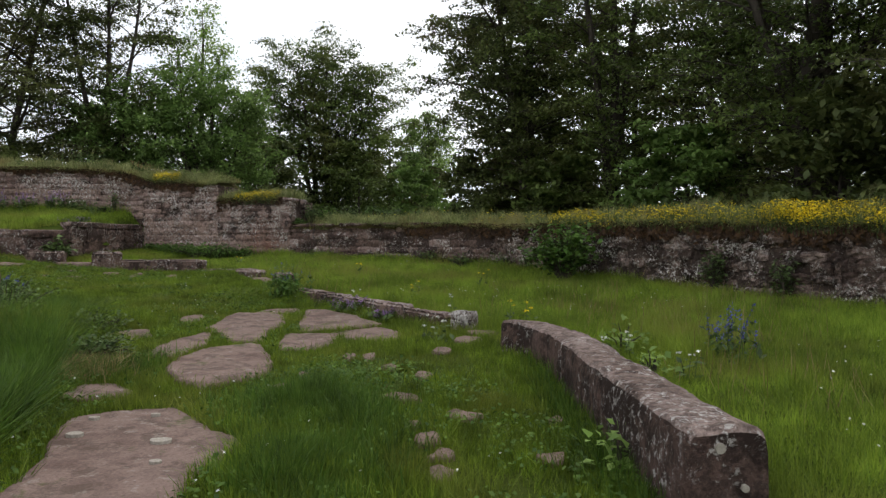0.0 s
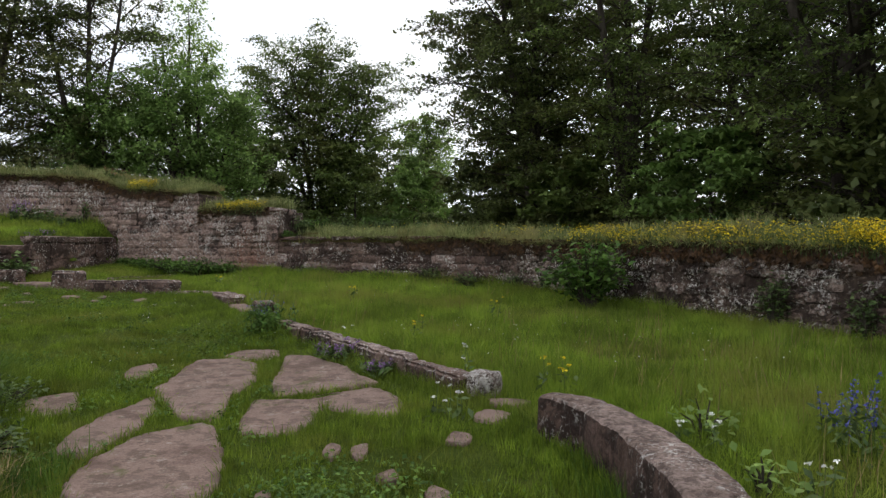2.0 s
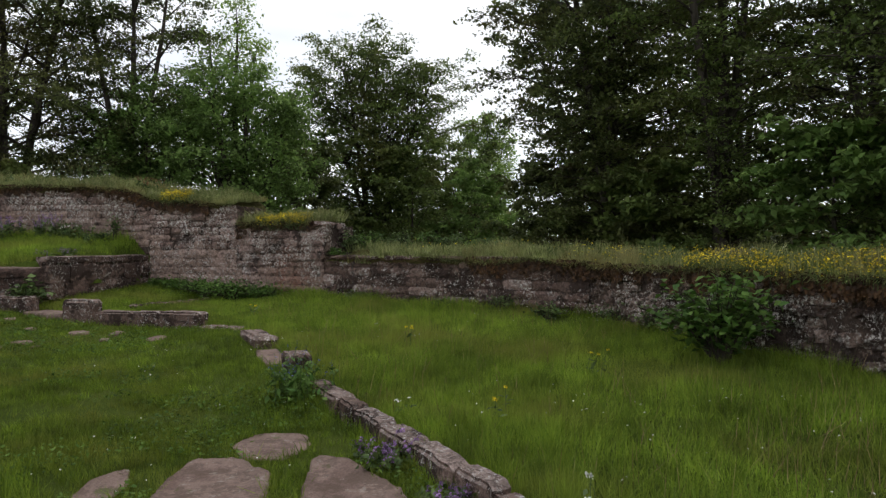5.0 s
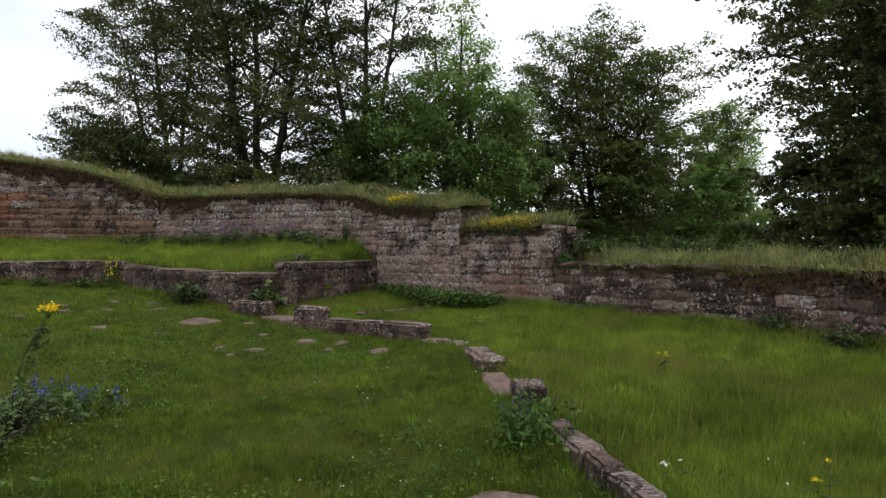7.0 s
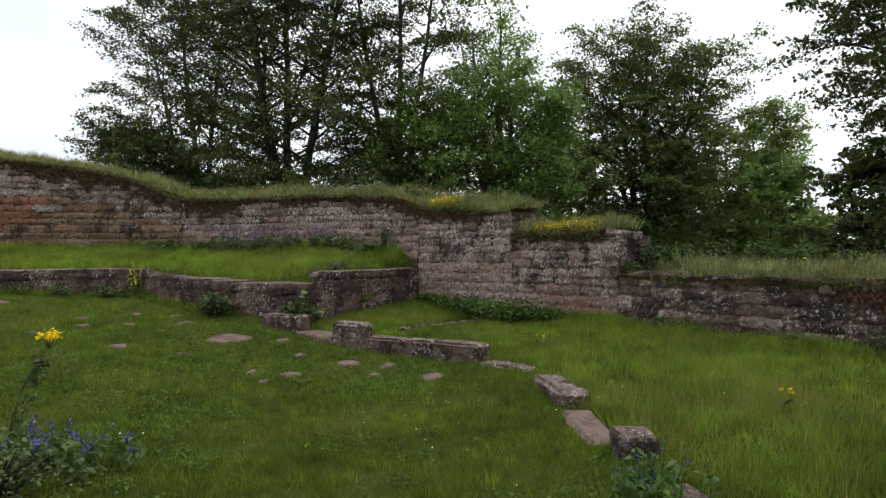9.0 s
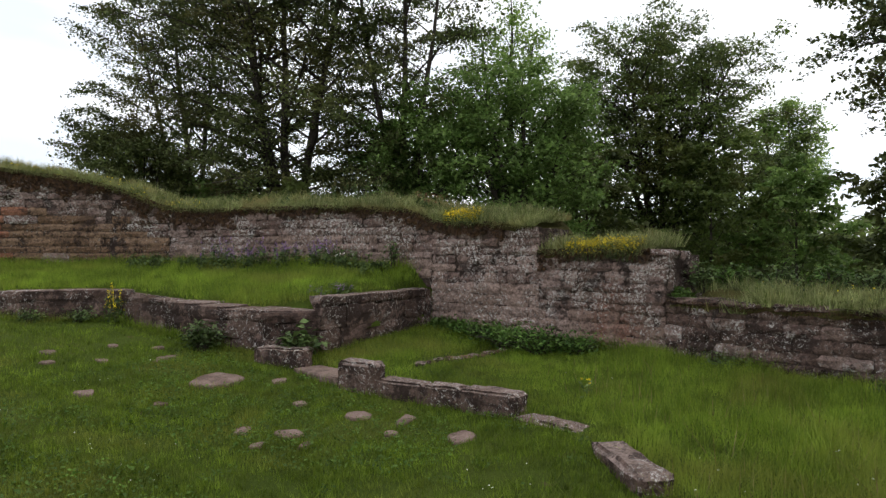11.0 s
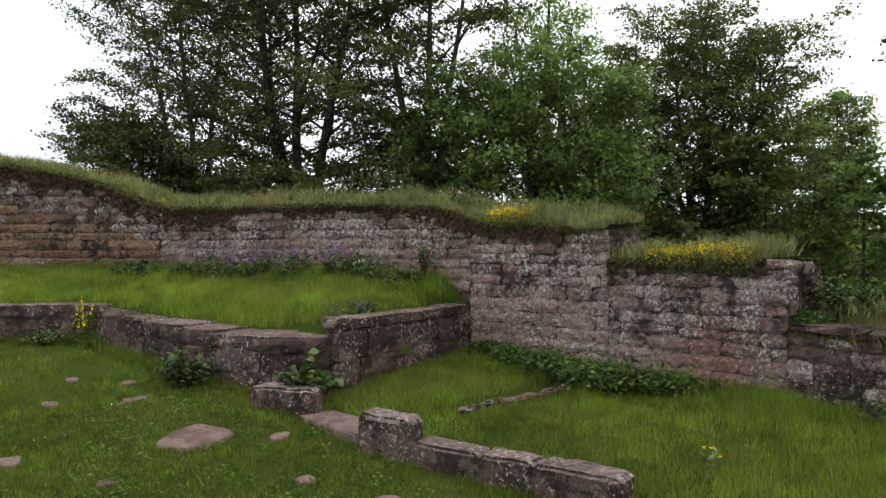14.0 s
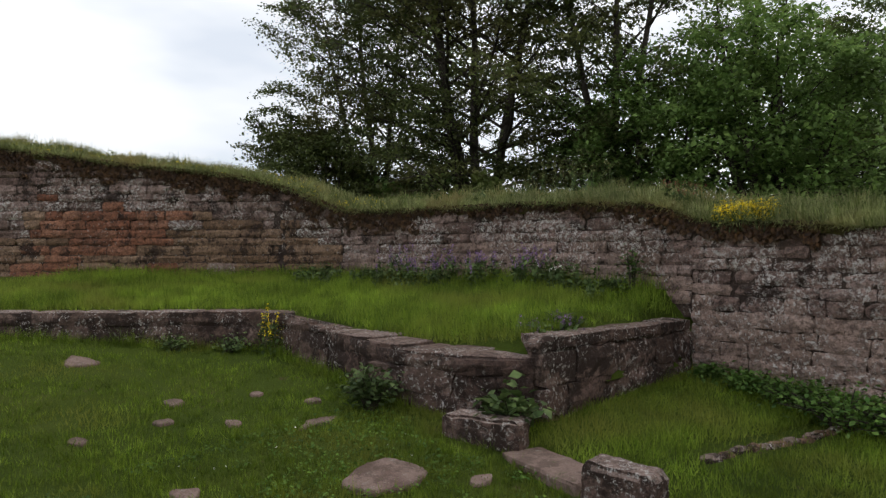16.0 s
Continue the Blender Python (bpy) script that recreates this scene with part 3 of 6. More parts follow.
def turf(name, s0, s1, label):
    n, m = int((s1 - s0) / 0.18), 9
    verts, faces = [], []
    for i in range(n + 1):
        s = s0 + (s1 - s0) * i / n
        p, d = along(WALL, s)
        nrm = np.array((-d[1], d[0]))
        lip = 0.05 + 0.06 * noise.noise((s * 1.7, 2, 0))
        drop = 0.10 + 0.10 * noise.noise((s * 2.3, 8, 0))
        verts.append((*(p + nrm * (lip - 0.02)), turf_top(s) - max(drop, 0.02)))
        for j in range(m):
            q = j / (m - 1)
            c = p + nrm * (lip - q * 2.2)
            end = min(1.0, (s - s0) / 0.3, (s1 - s) / 0.3)
            verts.append((c[0], c[1], turf_top(s) - 0.12 * (1 - end) + turf_height(s, q) * end * (1 if j else 0.35) - (0.5 if j == m - 1 else 0)))
    w = m + 1
    for i in range(n):
        for j in range(w - 1):
            a = i * w + j
            faces.append((a, a + 1, a + w + 1, a + w))
    return tagged(mesh_object(name, verts, faces, TURF, True), label, "turf", kind="stuff")


def hanging_moss(name, s0, s1, reach, seed, label, fill=0.42):
    """Small cushions of dark moss over the upper courses, thick under the turf and breaking up downwards."""
    g = np.random.default_rng(seed + 300)
    n = int((s1 - s0) * (reach * 1.7 + 0.1) * 1700)
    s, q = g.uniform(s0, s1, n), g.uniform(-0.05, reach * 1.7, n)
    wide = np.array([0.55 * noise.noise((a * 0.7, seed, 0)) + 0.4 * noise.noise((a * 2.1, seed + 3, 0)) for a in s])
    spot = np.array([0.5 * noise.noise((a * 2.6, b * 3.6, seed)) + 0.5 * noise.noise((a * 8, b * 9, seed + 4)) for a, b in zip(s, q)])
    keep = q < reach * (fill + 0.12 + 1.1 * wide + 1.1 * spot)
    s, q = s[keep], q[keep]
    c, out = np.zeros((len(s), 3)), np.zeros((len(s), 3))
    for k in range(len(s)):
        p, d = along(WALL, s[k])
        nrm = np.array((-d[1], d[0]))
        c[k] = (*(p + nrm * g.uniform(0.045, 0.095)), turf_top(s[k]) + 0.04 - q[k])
        out[k] = (nrm[0], nrm[1], 0.0)
    out += g.normal(0, 0.45, out.shape)
    out /= np.linalg.norm(out, axis=1, keepdims=True)
    a = np.cross(out, np.array([0.1, 0.2, 1.0]))
    a /= np.linalg.norm(a, axis=1, keepdims=True)
    b = np.cross(a, out)
    w = g.uniform(0.018, 0.042, len(s))[:, None]
    tuft = np.stack([c - a * w - b * w * 0.4, c + a * w * 0.3 - b * w * 1.3, c + a * w + b * w * 0.3, c - a * w * 0.2 + b * w], 1)
    return tagged(polys(name, tuft, 4, MOSS_TIPS), label, "moss", kind="stuff")


SPANS = (("meadow", 0, CUT_LOW), ("low", CUT_LOW, CUT_MID - 0.05), ("step", CUT_MID + 0.5, CUT_HIGH - 0.02), ("high", CUT_HIGH + 0.06, CUT_LEFT), ("end", CUT_LEFT, WA[-1]))
for nm, s0, s1 in SPANS:
    turf("wall_turf", s0, s1, "soil and turf cushion on top of the ruined wall")
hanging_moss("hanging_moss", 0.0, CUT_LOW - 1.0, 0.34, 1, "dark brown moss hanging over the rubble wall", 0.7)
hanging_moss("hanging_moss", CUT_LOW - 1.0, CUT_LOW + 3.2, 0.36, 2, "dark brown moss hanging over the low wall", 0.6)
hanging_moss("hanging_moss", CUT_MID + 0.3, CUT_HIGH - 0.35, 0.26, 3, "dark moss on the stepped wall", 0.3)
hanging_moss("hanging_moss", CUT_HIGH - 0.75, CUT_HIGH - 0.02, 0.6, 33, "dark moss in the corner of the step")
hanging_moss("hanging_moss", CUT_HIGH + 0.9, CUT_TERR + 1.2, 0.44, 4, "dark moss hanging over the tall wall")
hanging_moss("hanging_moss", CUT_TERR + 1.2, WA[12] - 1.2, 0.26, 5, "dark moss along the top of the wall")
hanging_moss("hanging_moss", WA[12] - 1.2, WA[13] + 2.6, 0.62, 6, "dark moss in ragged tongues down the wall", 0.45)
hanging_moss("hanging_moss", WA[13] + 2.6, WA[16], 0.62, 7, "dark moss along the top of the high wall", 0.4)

# ---- terrace walls ----
TA = arcs(TERRACE)
LOWKIND = lambda u, v, r: "low"  # noqa: E731
tw_east = TERRACE[:3].copy()
tw_east[2] = (-11.72, 19.95)
masonry("wall_terrace_east", tw_east, 1, ramp_of((0, 1.93), (3.0, 1.93), (3.9, 1.97)), ramp_of((0, 1.1), (3.9, 1.0)), 0.5, 0.40, 0.85, LOWKIND,
        "low terrace wall of pale lichened sandstone", 0.02, 11, 0.01, STONE_LOW)
masonry("wall_terrace_corner", np.vstack([[(-11.66, 19.88)], TERRACE[2:5]]), 1, ramp_of((0, 1.66), (2.0, 1.62), (4.3, 1.76)), ramp_of((0, 0.80), (2.0, 0.85), (4.3, 1.05)), 0.85, 0.40, 1.0, LOWKIND,
        "terrace corner wall with a broad flat top", 0.02, 12, 0.01, STONE_LOW)
masonry("wall_terrace_front", TERRACE[4:], 1, ramp_of((0, 1.77), (2.0, 1.92), (12, 1.90)), ramp_of((0, 1.05), (2, 1.25), (5, 1.33), (12, 1.5)), 0.6, 0.36, 0.9, LOWKIND,
        "low terrace wall of sandstone dark with crust", 0.02, 13, 0.01, STONE_LOW)


# ---- loose stones ----
def rough_block(name, place, size, turn, material, label, category, group="", wear=0.03, seed=0, parent=None, cuts=5):
    """A weathered block with worn edges, standing on its base."""
    bm = bmesh.new()
    bmesh.ops.create_cube(bm, size=1.0)
    bmesh.ops.subdivide_edges(bm, edges=bm.edges[:], cuts=cuts, use_grid_fill=True)
    sx, sy, sz = size
    for v in bm.verts:
        p = Vector((v.co.x * sx, v.co.y * sy, (v.co.z + 0.5) * sz))
        near = sorted((0.5 - abs(v.co.x), 0.5 - abs(v.co.y), 0.5 - v.co.z if v.co.z > 0 else 1))
        if near[0] < 0.01 and near[1] < 0.01:
            p -= Vector((math.copysign(wear, v.co.x) if abs(v.co.x) > 0.49 else 0, math.copysign(wear, v.co.y) if abs(v.co.y) > 0.49 else 0, wear if v.co.z > 0.49 else 0)) * 0.7
        q = p * 3.1 + Vector((seed * 3.7, seed * 1.3, 0))
        p += Vector((noise.noise(q), noise.noise(q + Vector((7, 1, 3))), 0.4 * noise.noise(q + Vector((2, 9, 5))))) * wear * 0.75
        q *= 3.2
        p += Vector((noise.noise(q), noise.noise(q + Vector((7, 1, 3))), 0.7 * noise.noise(q + Vector((2, 9, 5))))) * wear * 0.45
        v.co = p
    me = bpy.data.meshes.new(name)
    bm.to_mesh(me)
    bm.free()
    me.materials.append(material)
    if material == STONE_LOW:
        # faces turned up take the lighter tone, top light included in the colour
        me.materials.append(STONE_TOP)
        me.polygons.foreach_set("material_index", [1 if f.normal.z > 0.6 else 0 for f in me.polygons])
    ob = new(name, me)
    ob.matrix_basis = pose(*place, 0, 0, turn)
    if parent:
        ob.parent = parent
        return ob
    return tagged(ob, label, category, group)


FOOTPRINTS = []  # centre, turn, half sizes: no grass grows inside


def block(name, a, b, z0, z1, depth, label, category, side=1, **more):
    """A block whose front edge runs from a to b, reaching depth metres to the left of that way."""
    a, b = np.array(a), np.array(b)
    d = b - a
    L = float(np.linalg.norm(d))
    d = d / L
    nrm = np.array((-d[1], d[0])) * side
    c = (a + b) / 2 + nrm * depth / 2
    turn = math.degrees(math.atan2(d[1], d[0]))
    FOOTPRINTS.append((c[0], c[1], math.radians(turn), L / 2, depth / 2))
    return rough_block(name, (c[0], c[1], z0), (L, depth, z1 - z0), turn, more.pop("material", STONE_LOW), label, category, **more)


# the bench-like wall stub and the stones in line with it
stub = empty_thing("wall_stub", (-7.9, 18.0, 0.3), "long low sandstone wall stub with a flat lichened top", "stone wall")
for k, (u0, u1) in enumerate(((0.0, 0.36), (0.363, 0.62), (0.623, 1.0))):
    pa, pb = np.array((-9.26, 18.10)), np.array((-6.72, 17.74))
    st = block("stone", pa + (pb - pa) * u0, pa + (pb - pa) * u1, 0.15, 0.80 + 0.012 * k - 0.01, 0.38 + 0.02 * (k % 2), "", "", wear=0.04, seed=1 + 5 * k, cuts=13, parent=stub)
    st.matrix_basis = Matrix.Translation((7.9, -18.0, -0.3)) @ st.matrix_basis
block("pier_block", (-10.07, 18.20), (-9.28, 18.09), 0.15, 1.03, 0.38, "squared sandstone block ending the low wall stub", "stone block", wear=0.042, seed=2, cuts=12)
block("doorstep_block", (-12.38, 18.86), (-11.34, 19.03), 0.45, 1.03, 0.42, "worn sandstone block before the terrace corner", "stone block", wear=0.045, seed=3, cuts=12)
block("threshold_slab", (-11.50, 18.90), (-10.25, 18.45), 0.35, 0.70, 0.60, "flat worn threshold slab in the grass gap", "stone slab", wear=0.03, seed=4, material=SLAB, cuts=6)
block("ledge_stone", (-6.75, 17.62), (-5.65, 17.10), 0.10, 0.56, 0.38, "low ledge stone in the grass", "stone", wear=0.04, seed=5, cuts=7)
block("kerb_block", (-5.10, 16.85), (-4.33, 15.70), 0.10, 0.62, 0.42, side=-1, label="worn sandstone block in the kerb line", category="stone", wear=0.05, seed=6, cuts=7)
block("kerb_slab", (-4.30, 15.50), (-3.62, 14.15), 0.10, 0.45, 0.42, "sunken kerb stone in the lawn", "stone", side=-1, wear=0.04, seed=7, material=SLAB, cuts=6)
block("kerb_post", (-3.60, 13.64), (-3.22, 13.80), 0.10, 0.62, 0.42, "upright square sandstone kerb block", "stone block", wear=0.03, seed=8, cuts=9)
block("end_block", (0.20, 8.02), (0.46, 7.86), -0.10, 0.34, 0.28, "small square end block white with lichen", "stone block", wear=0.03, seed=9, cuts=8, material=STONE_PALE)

block("terrace_cap", (-13.0, 19.44), (-11.62, 19.92), 1.40, 1.685, 0.95, "broad worn cap slab on the terrace corner", "stone slab", wear=0.02, seed=41, cuts=9)
block("terrace_cap", (-18.35, 20.02), (-17.45, 20.28), 1.55, 1.935, 0.75, "worn cap slab where the terrace wall bends", "stone slab", wear=0.02, seed=42, cuts=8)

# flat coping along the terrace walls
cr = random.Random(77)
for wall, pa, pb, za, zb, deep in (("wall_terrace_east", (-11.50, 20.20), (-11.03, 23.7), 1.955, 1.95, 0.62), ("wall_terrace_corner", (-15.85, 19.95), (-13.08, 19.40), 1.775, 1.66, 0.8),
                                   ("wall_terrace_front", (-26.5, 13.1), (-18.0, 20.16), 1.93, 1.945, 0.6)):
    pa, pb = np.array(pa), np.array(pb)
    whole, u = float(np.linalg.norm(pb - pa)), 0.0
    while u < whole - 0.2:
        w = min(cr.uniform(0.8, 1.5), whole - u)
        if whole - u - w < 0.4:
            w = whole - u
        z = za + (zb - za) * (u + w / 2) / whole + cr.uniform(-0.012, 0.012)
        block("coping_stone", pa + (pb - pa) * u / whole, pa + (pb - pa) * (u + w - 0.012) / whole, z - 0.17, z, deep + cr.uniform(-0.05, 0.05), "", "", wear=0.018, seed=80 + u, cuts=6, parent=bpy.data.objects[wall])
        u += w

# the kerb wall between path and meadow: a line of stones
KERB = np.array([(0.22, 8.12), (-0.38, 9.2), (-1.02, 10.15), (-1.62, 11.1), (-2.05, 11.75), (-2.52, 12.5), (-3.05, 13.4)])
kerb = empty_thing("kerb_wall", (0.22, 8.1, 0.0), "narrow kerb wall of worn sandstones along the lawn", "stone wall")
ks, kr = 0.0, random.Random(3)
KA = arcs(KERB)
kz = ramp_of((0, 0.30), (2.8, 0.31), (4.2, 0.31), (6.5, 0.33))
while ks < KA[-1] - 0.1:
    L = min(kr.uniform(0.45, 0.95), KA[-1] - ks)
    p, d = along(KERB, ks + L / 2)
    w = kr.uniform(0.22, 0.32)
    o = rough_block("stone", (p[0] - 0.22, p[1] - 8.1, -0.15), (L - 0.01, w, kz(ks) + 0.15 + kr.uniform(-0.03, 0.02)), math.degrees(math.atan2(d[1], d[0])) + kr.uniform(-4, 4),
                    STONE_LOW, "", "", wear=0.038, seed=20 + ks, parent=kerb, cuts=9)
    FOOTPRINTS.append((p[0], p[1], math.atan2(d[1], d[0]), L / 2, w / 2))
    ks += L

# the curved parapet of large stones
CURVE = np.array([(0.95, 7.02), (1.28, 6.55), (1.45, 5.8), (1.50, 4.9), (1.50, 3.9), (1.53, 2.9), (1.58, 1.9)])
CA = arcs(CURVE)
parapet = empty_thing("parapet_wall", (1.5, 4.0, -0.2), "curved low parapet of mossy sandstone blocks", "stone wall")
cverts, cfaces = [], []
N, M = 150, 22
profile = [(-0.22, -0.30), (-0.225, -0.1), (-0.22, 0.10), (-0.215, 0.22), (-0.20, 0.295), (-0.17, 0.325), (-0.08, 0.335), (0.0, 0.34), (0.09, 0.335), (0.18, 0.325), (0.205, 0.30), (0.22, 0.22), (0.225, 0.05), (0.22, -0.30)]
for k in range(N + 1):
    s = CA[-1] * k / N
    p, _ = along(CURVE, s)
    d = (along(CURVE, s + 0.25)[0] - along(CURVE, s - 0.25)[0])
    d = d / np.linalg.norm(d)
    nrm = np.array((-d[1], d[0]))
    joint = min(abs(s - j) for j in (0.55, 1.25, 2.05, 2.75, 3.6, 4.35))
    dip = 0.022 * math.exp(-(joint / 0.018)**2)
    wd = 0.75 + 0.25 * min(s / 1.2, 1)
    for (o, z) in profile:
        zz = z + (0.0 if z < 0 else 0.025 * noise.noise((s * 1.6, o * 2, 3)) + 0.014 * noise.noise((s * 7, o * 9, 8)) - dip - (0.03 if k in (0, N) else 0))
        ww = o * wd * (0.97 if k in (0, N) else 1) + 0.018 * noise.noise((s * 2.3, z * 3, 6)) + 0.010 * noise.noise((s * 9, z * 9, 1)) - math.copysign(dip, o) * (abs(o) > 0.16)
        q = p + nrm * -ww
        cverts.append((q[0] - 1.5, q[1] - 4.0, zz + 0.2))
P = len(profile)
for k in range(N):
    for j in range(P - 1):
        a = k * P + j
        cfaces.append((a, a + P, a + P + 1, a + 1))
cfaces += [tuple(range(P)), tuple(N * P + j for j in range(P))[::-1]]
# dark sides and pale coping: crust and lichen, plus shade and light as colour
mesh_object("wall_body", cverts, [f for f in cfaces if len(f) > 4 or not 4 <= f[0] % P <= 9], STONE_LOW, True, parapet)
mesh_object("coping", cverts, [f for f in cfaces if len(f) == 4 and 4 <= f[0] % P <= 9], STONE_TOP, True, parapet, "worn flat coping with pale lichen, coloured lighter as lit from above")


def smooth_outline(pts, rounds=2, jitter=0.0, seed=0):
    pts = [Vector((p[0], p[1], 0)) for p in pts]
    for _ in range(rounds):
        out = []
        for a, b in zip(pts, pts[1:] + pts[:1]):
            out += [a * 0.86 + b * 0.14, a * 0.14 + b * 0.86]
        pts = out
    fine = []
    for a, b in zip(pts, pts[1:] + pts[:1]):
        k = max(1, int((b - a).length / 0.06))
        fine += [a.lerp(b, i / k) for i in range(k)]
    c = sum(fine, Vector()) / len(fine)
    amp = jitter * min(1.0, max((p - c).length for p in fine))
    out = []
    for p in fine:
        w = amp * (1.6 * noise.noise((p.x * 2.6, p.y * 2.6, seed)) + 1.3 * noise.noise((p.x * 9, p.y * 9, seed + 3)))
        q = p + (p - c).normalized() * w
        out.append((q.x, q.y))
    return out


OUTLINES = []  # slabs, where no grass grows


def flagstone(pts, lift, label, group="paving slabs", seed=0, thick=0.14, name="paving_slab"):
    """A worn slab lying in the ground."""
    out = smooth_outline(pts, 1, 0.035, seed)
    OUTLINES.append(np.array(out))
    c = np.mean(out, axis=0)
    z = float(ground_height(np.array([c[0]]), np.array([c[1]]))[0])
    bm = bmesh.new()
    ring0 = [bm.verts.new((x - c[0], y - c[1], -thick)) for x, y in out]
    ring1 = [bm.verts.new((x - c[0], y - c[1], lift - 0.03)) for x, y in out]
    rings = [ring0, ring1]
    for k, f in enumerate((0.97, 0.9, 0.7, 0.45, 0.2)):
        rings.append([bm.verts.new(((x - c[0]) * f, (y - c[1]) * f, lift + 0.02 * noise.noise((x * f * 1.5, y * f * 1.5, seed)) + 0.007 * noise.noise((x * f * 7, y * f * 7, seed)))) for x, y in out])
    n = len(out)
    for r0, r1 in zip(rings, rings[1:]):
        for i in range(n):
            f = bm.faces.new((r0[i], r0[(i + 1) % n], r1[(i + 1) % n], r1[i]))
            f.smooth = True
    bm.faces.new(rings[-1])
    bm.faces.new(ring0[::-1])
    bmesh.ops.recalc_face_normals(bm, faces=bm.faces[:])
    me = bpy.data.meshes.new(name)
    bm.to_mesh(me)
    bm.free()
    me.materials.append(SLAB)
    ob = new(name, me)
    dx = float(ground_height(np.array([c[0] + 0.5]), np.array([c[1]]))[0] - ground_height(np.array([c[0] - 0.5]), np.array([c[1]]))[0])
    dy = float(ground_height(np.array([c[0]]), np.array([c[1] + 0.5]))[0] - ground_height(np.array([c[0]]), np.array([c[1] - 0.5]))[0])
    ob.matrix_basis = Matrix.Translation((c[0], c[1], z)) @ Euler((math.atan(dy), -math.atan(dx), 0)).to_matrix().to_4x4()
    return tagged(ob, label, "stone slab", group)


flagstone([(-2.35, 1.5), (-2.32, 2.2), (-2.5, 2.8), (-2.72, 3.35), (-2.86, 3.88), (-2.64, 4.08), (-2.15, 4.28), (-1.68, 3.66), (-1.24, 3.16), (-1.40, 2.62), (-1.32, 2.1), (-1.6, 1.45)], 0.035, "large reddish worn sandstone paving slab in grass", seed=1)
flagstone([(-2.76, 5.44), (-2.86, 6.05), (-2.80, 6.76), (-2.27, 7.28), (-1.80, 6.13), (-1.68, 5.48), (-1.96, 5.02), (-2.17, 4.80), (-2.46, 5.02)], 0.045, "broad grey-brown sandstone paving slab with lichen", seed=2)
flagstone([(-3.22, 6.14), (-3.42, 6.72), (-3.42, 7.5), (-3.32, 8.42), (-3.04, 7.78), (-2.86, 6.98), (-2.93, 6.12)], 0.03, "wedge-shaped sandstone paving slab", seed=3)
flagstone([(-3.42, 8.5), (-3.53, 9.9), (-3.6, 10.6), (-3.12, 10.64), (-2.6, 10.14), (-2.32, 8.82), (-2.42, 8.33), (-2.27, 7.56), (-2.34, 7.3), (-2.64, 7.33), (-2.95, 7.85)], 0.035, "tapering pale sandstone paving slab", seed=4)
flagstone([(-2.08, 7.43), (-2.17, 8.20), (-1.85, 8.27), (-1.36, 8.22), (-1.27, 7.74), (-1.34, 7.02), (-1.71, 6.88), (-1.99, 7.02)], 0.025, "cracked sandstone paving slab", seed=5)
flagstone([(-2.34, 10.62), (-1.9, 10.46), (-1.48, 9.94), (-1.05, 9.2), (-0.78, 8.84), (-1.15, 8.66), (-1.66, 8.45), (-1.96, 8.32), (-2.08, 8.73), (-2.14, 9.41)], 0.045, "large sandstone paving slab beside purple catmint", seed=6)
flagstone([(-1.66, 8.34), (-1.28, 8.56), (-0.84, 8.80), (-0.46, 8.03), (-0.5, 7.42), (-0.85, 7.55), (-1.24, 7.78)], 0.015, "broken half-buried paving slab", seed=7)
flagstone([(-3.48, 11.2), (-3.28, 11.66), (-2.68, 11.64), (-2.5, 11.13), (-2.66, 10.72), (-3.15, 10.78)], 0.025, "small sandstone paving slab", seed=8)
flagstone([(-3.3, 4.42), (-3.32, 4.88), (-3.04, 4.98), (-2.72, 4.72), (-2.77, 4.48), (-3.1, 4.32)], 0.02, "half-buried sandstone slab under straw", seed=9)
flagstone([(-4.17, 9.41), (-4.22, 9.87), (-4.05, 10.2), (-3.82, 9.77), (-3.8, 9.25), (-3.92, 9.06)], 0.02, "half-buried sandstone slab", seed=10)
flagstone([(-4.3, 7.45), (-4.56, 7.96), (-4.46, 8.3), (-4.22, 8.55), (-3.85, 7.84), (-3.9, 7.3)], 0.015, "half-buried sandstone slab edged with straw", seed=11)

SMALL = "stepping stones"
STEPS = [(-12.0, 17.5, 0.42, 0.34, 25), (-0.25, 4.52, 0.22, 0.21, 12), (0.27, 4.04, 0.15, 0.2, 4), (-0.01, 3.45, 0.16, 0.18, 0), (-0.1, 3.77, 0.09, 0.13, 8), (0.11, 3.07, 0.10, 0.13, 0), (0.1, 2.76, 0.09, 0.12, 0)]
STEPS += [(-1.01, 6.43, 0.11, 0.25, -6), (-0.74, 6.41, 0.09, 0.22, -7), (-0.46, 5.79, 0.09, 0.14, 8), (-0.09, 5.5, 0.1, 0.15, 7), (0.09, 6.69, 0.15, 0.18, 6), (0.44, 7.32, 0.24, 0.22, 11), (1.04, 3.95, 0.09, 0.12, 6), (0.86, 3.0, 0.13, 0.11, -5)]
STEPS += [(0.64, 7.74, 0.2, 0.16, 16), (-1.31, 5.35, 0.09, 0.12, 0), (-1.38, 4.76, 0.2, 0.2, 0), (-15.5, 18.29, 0.1, 0.15, 40), (-14.64, 18.63, 0.14, 0.16, 35), (-13.82, 18.04, 0.12, 0.3, 37), (-14.53, 17.26, 0.15, 0.13, 32)]
STEPS += [(-13.07, 15.73, 0.17, 0.15, 27), (-11.63, 15.88, 0.1, 0.12, 40), (-8.98, 17.06, 0.27, 0.16, 25), (-8.23, 17.2, 0.16, 0.30, 23), (-11.24, 18.19, 0.1, 0.2, 41), (-10.03, 17.13, 0.13, 0.14, 27), (-8.12, 16.63, 0.15, 0.11, 27)]
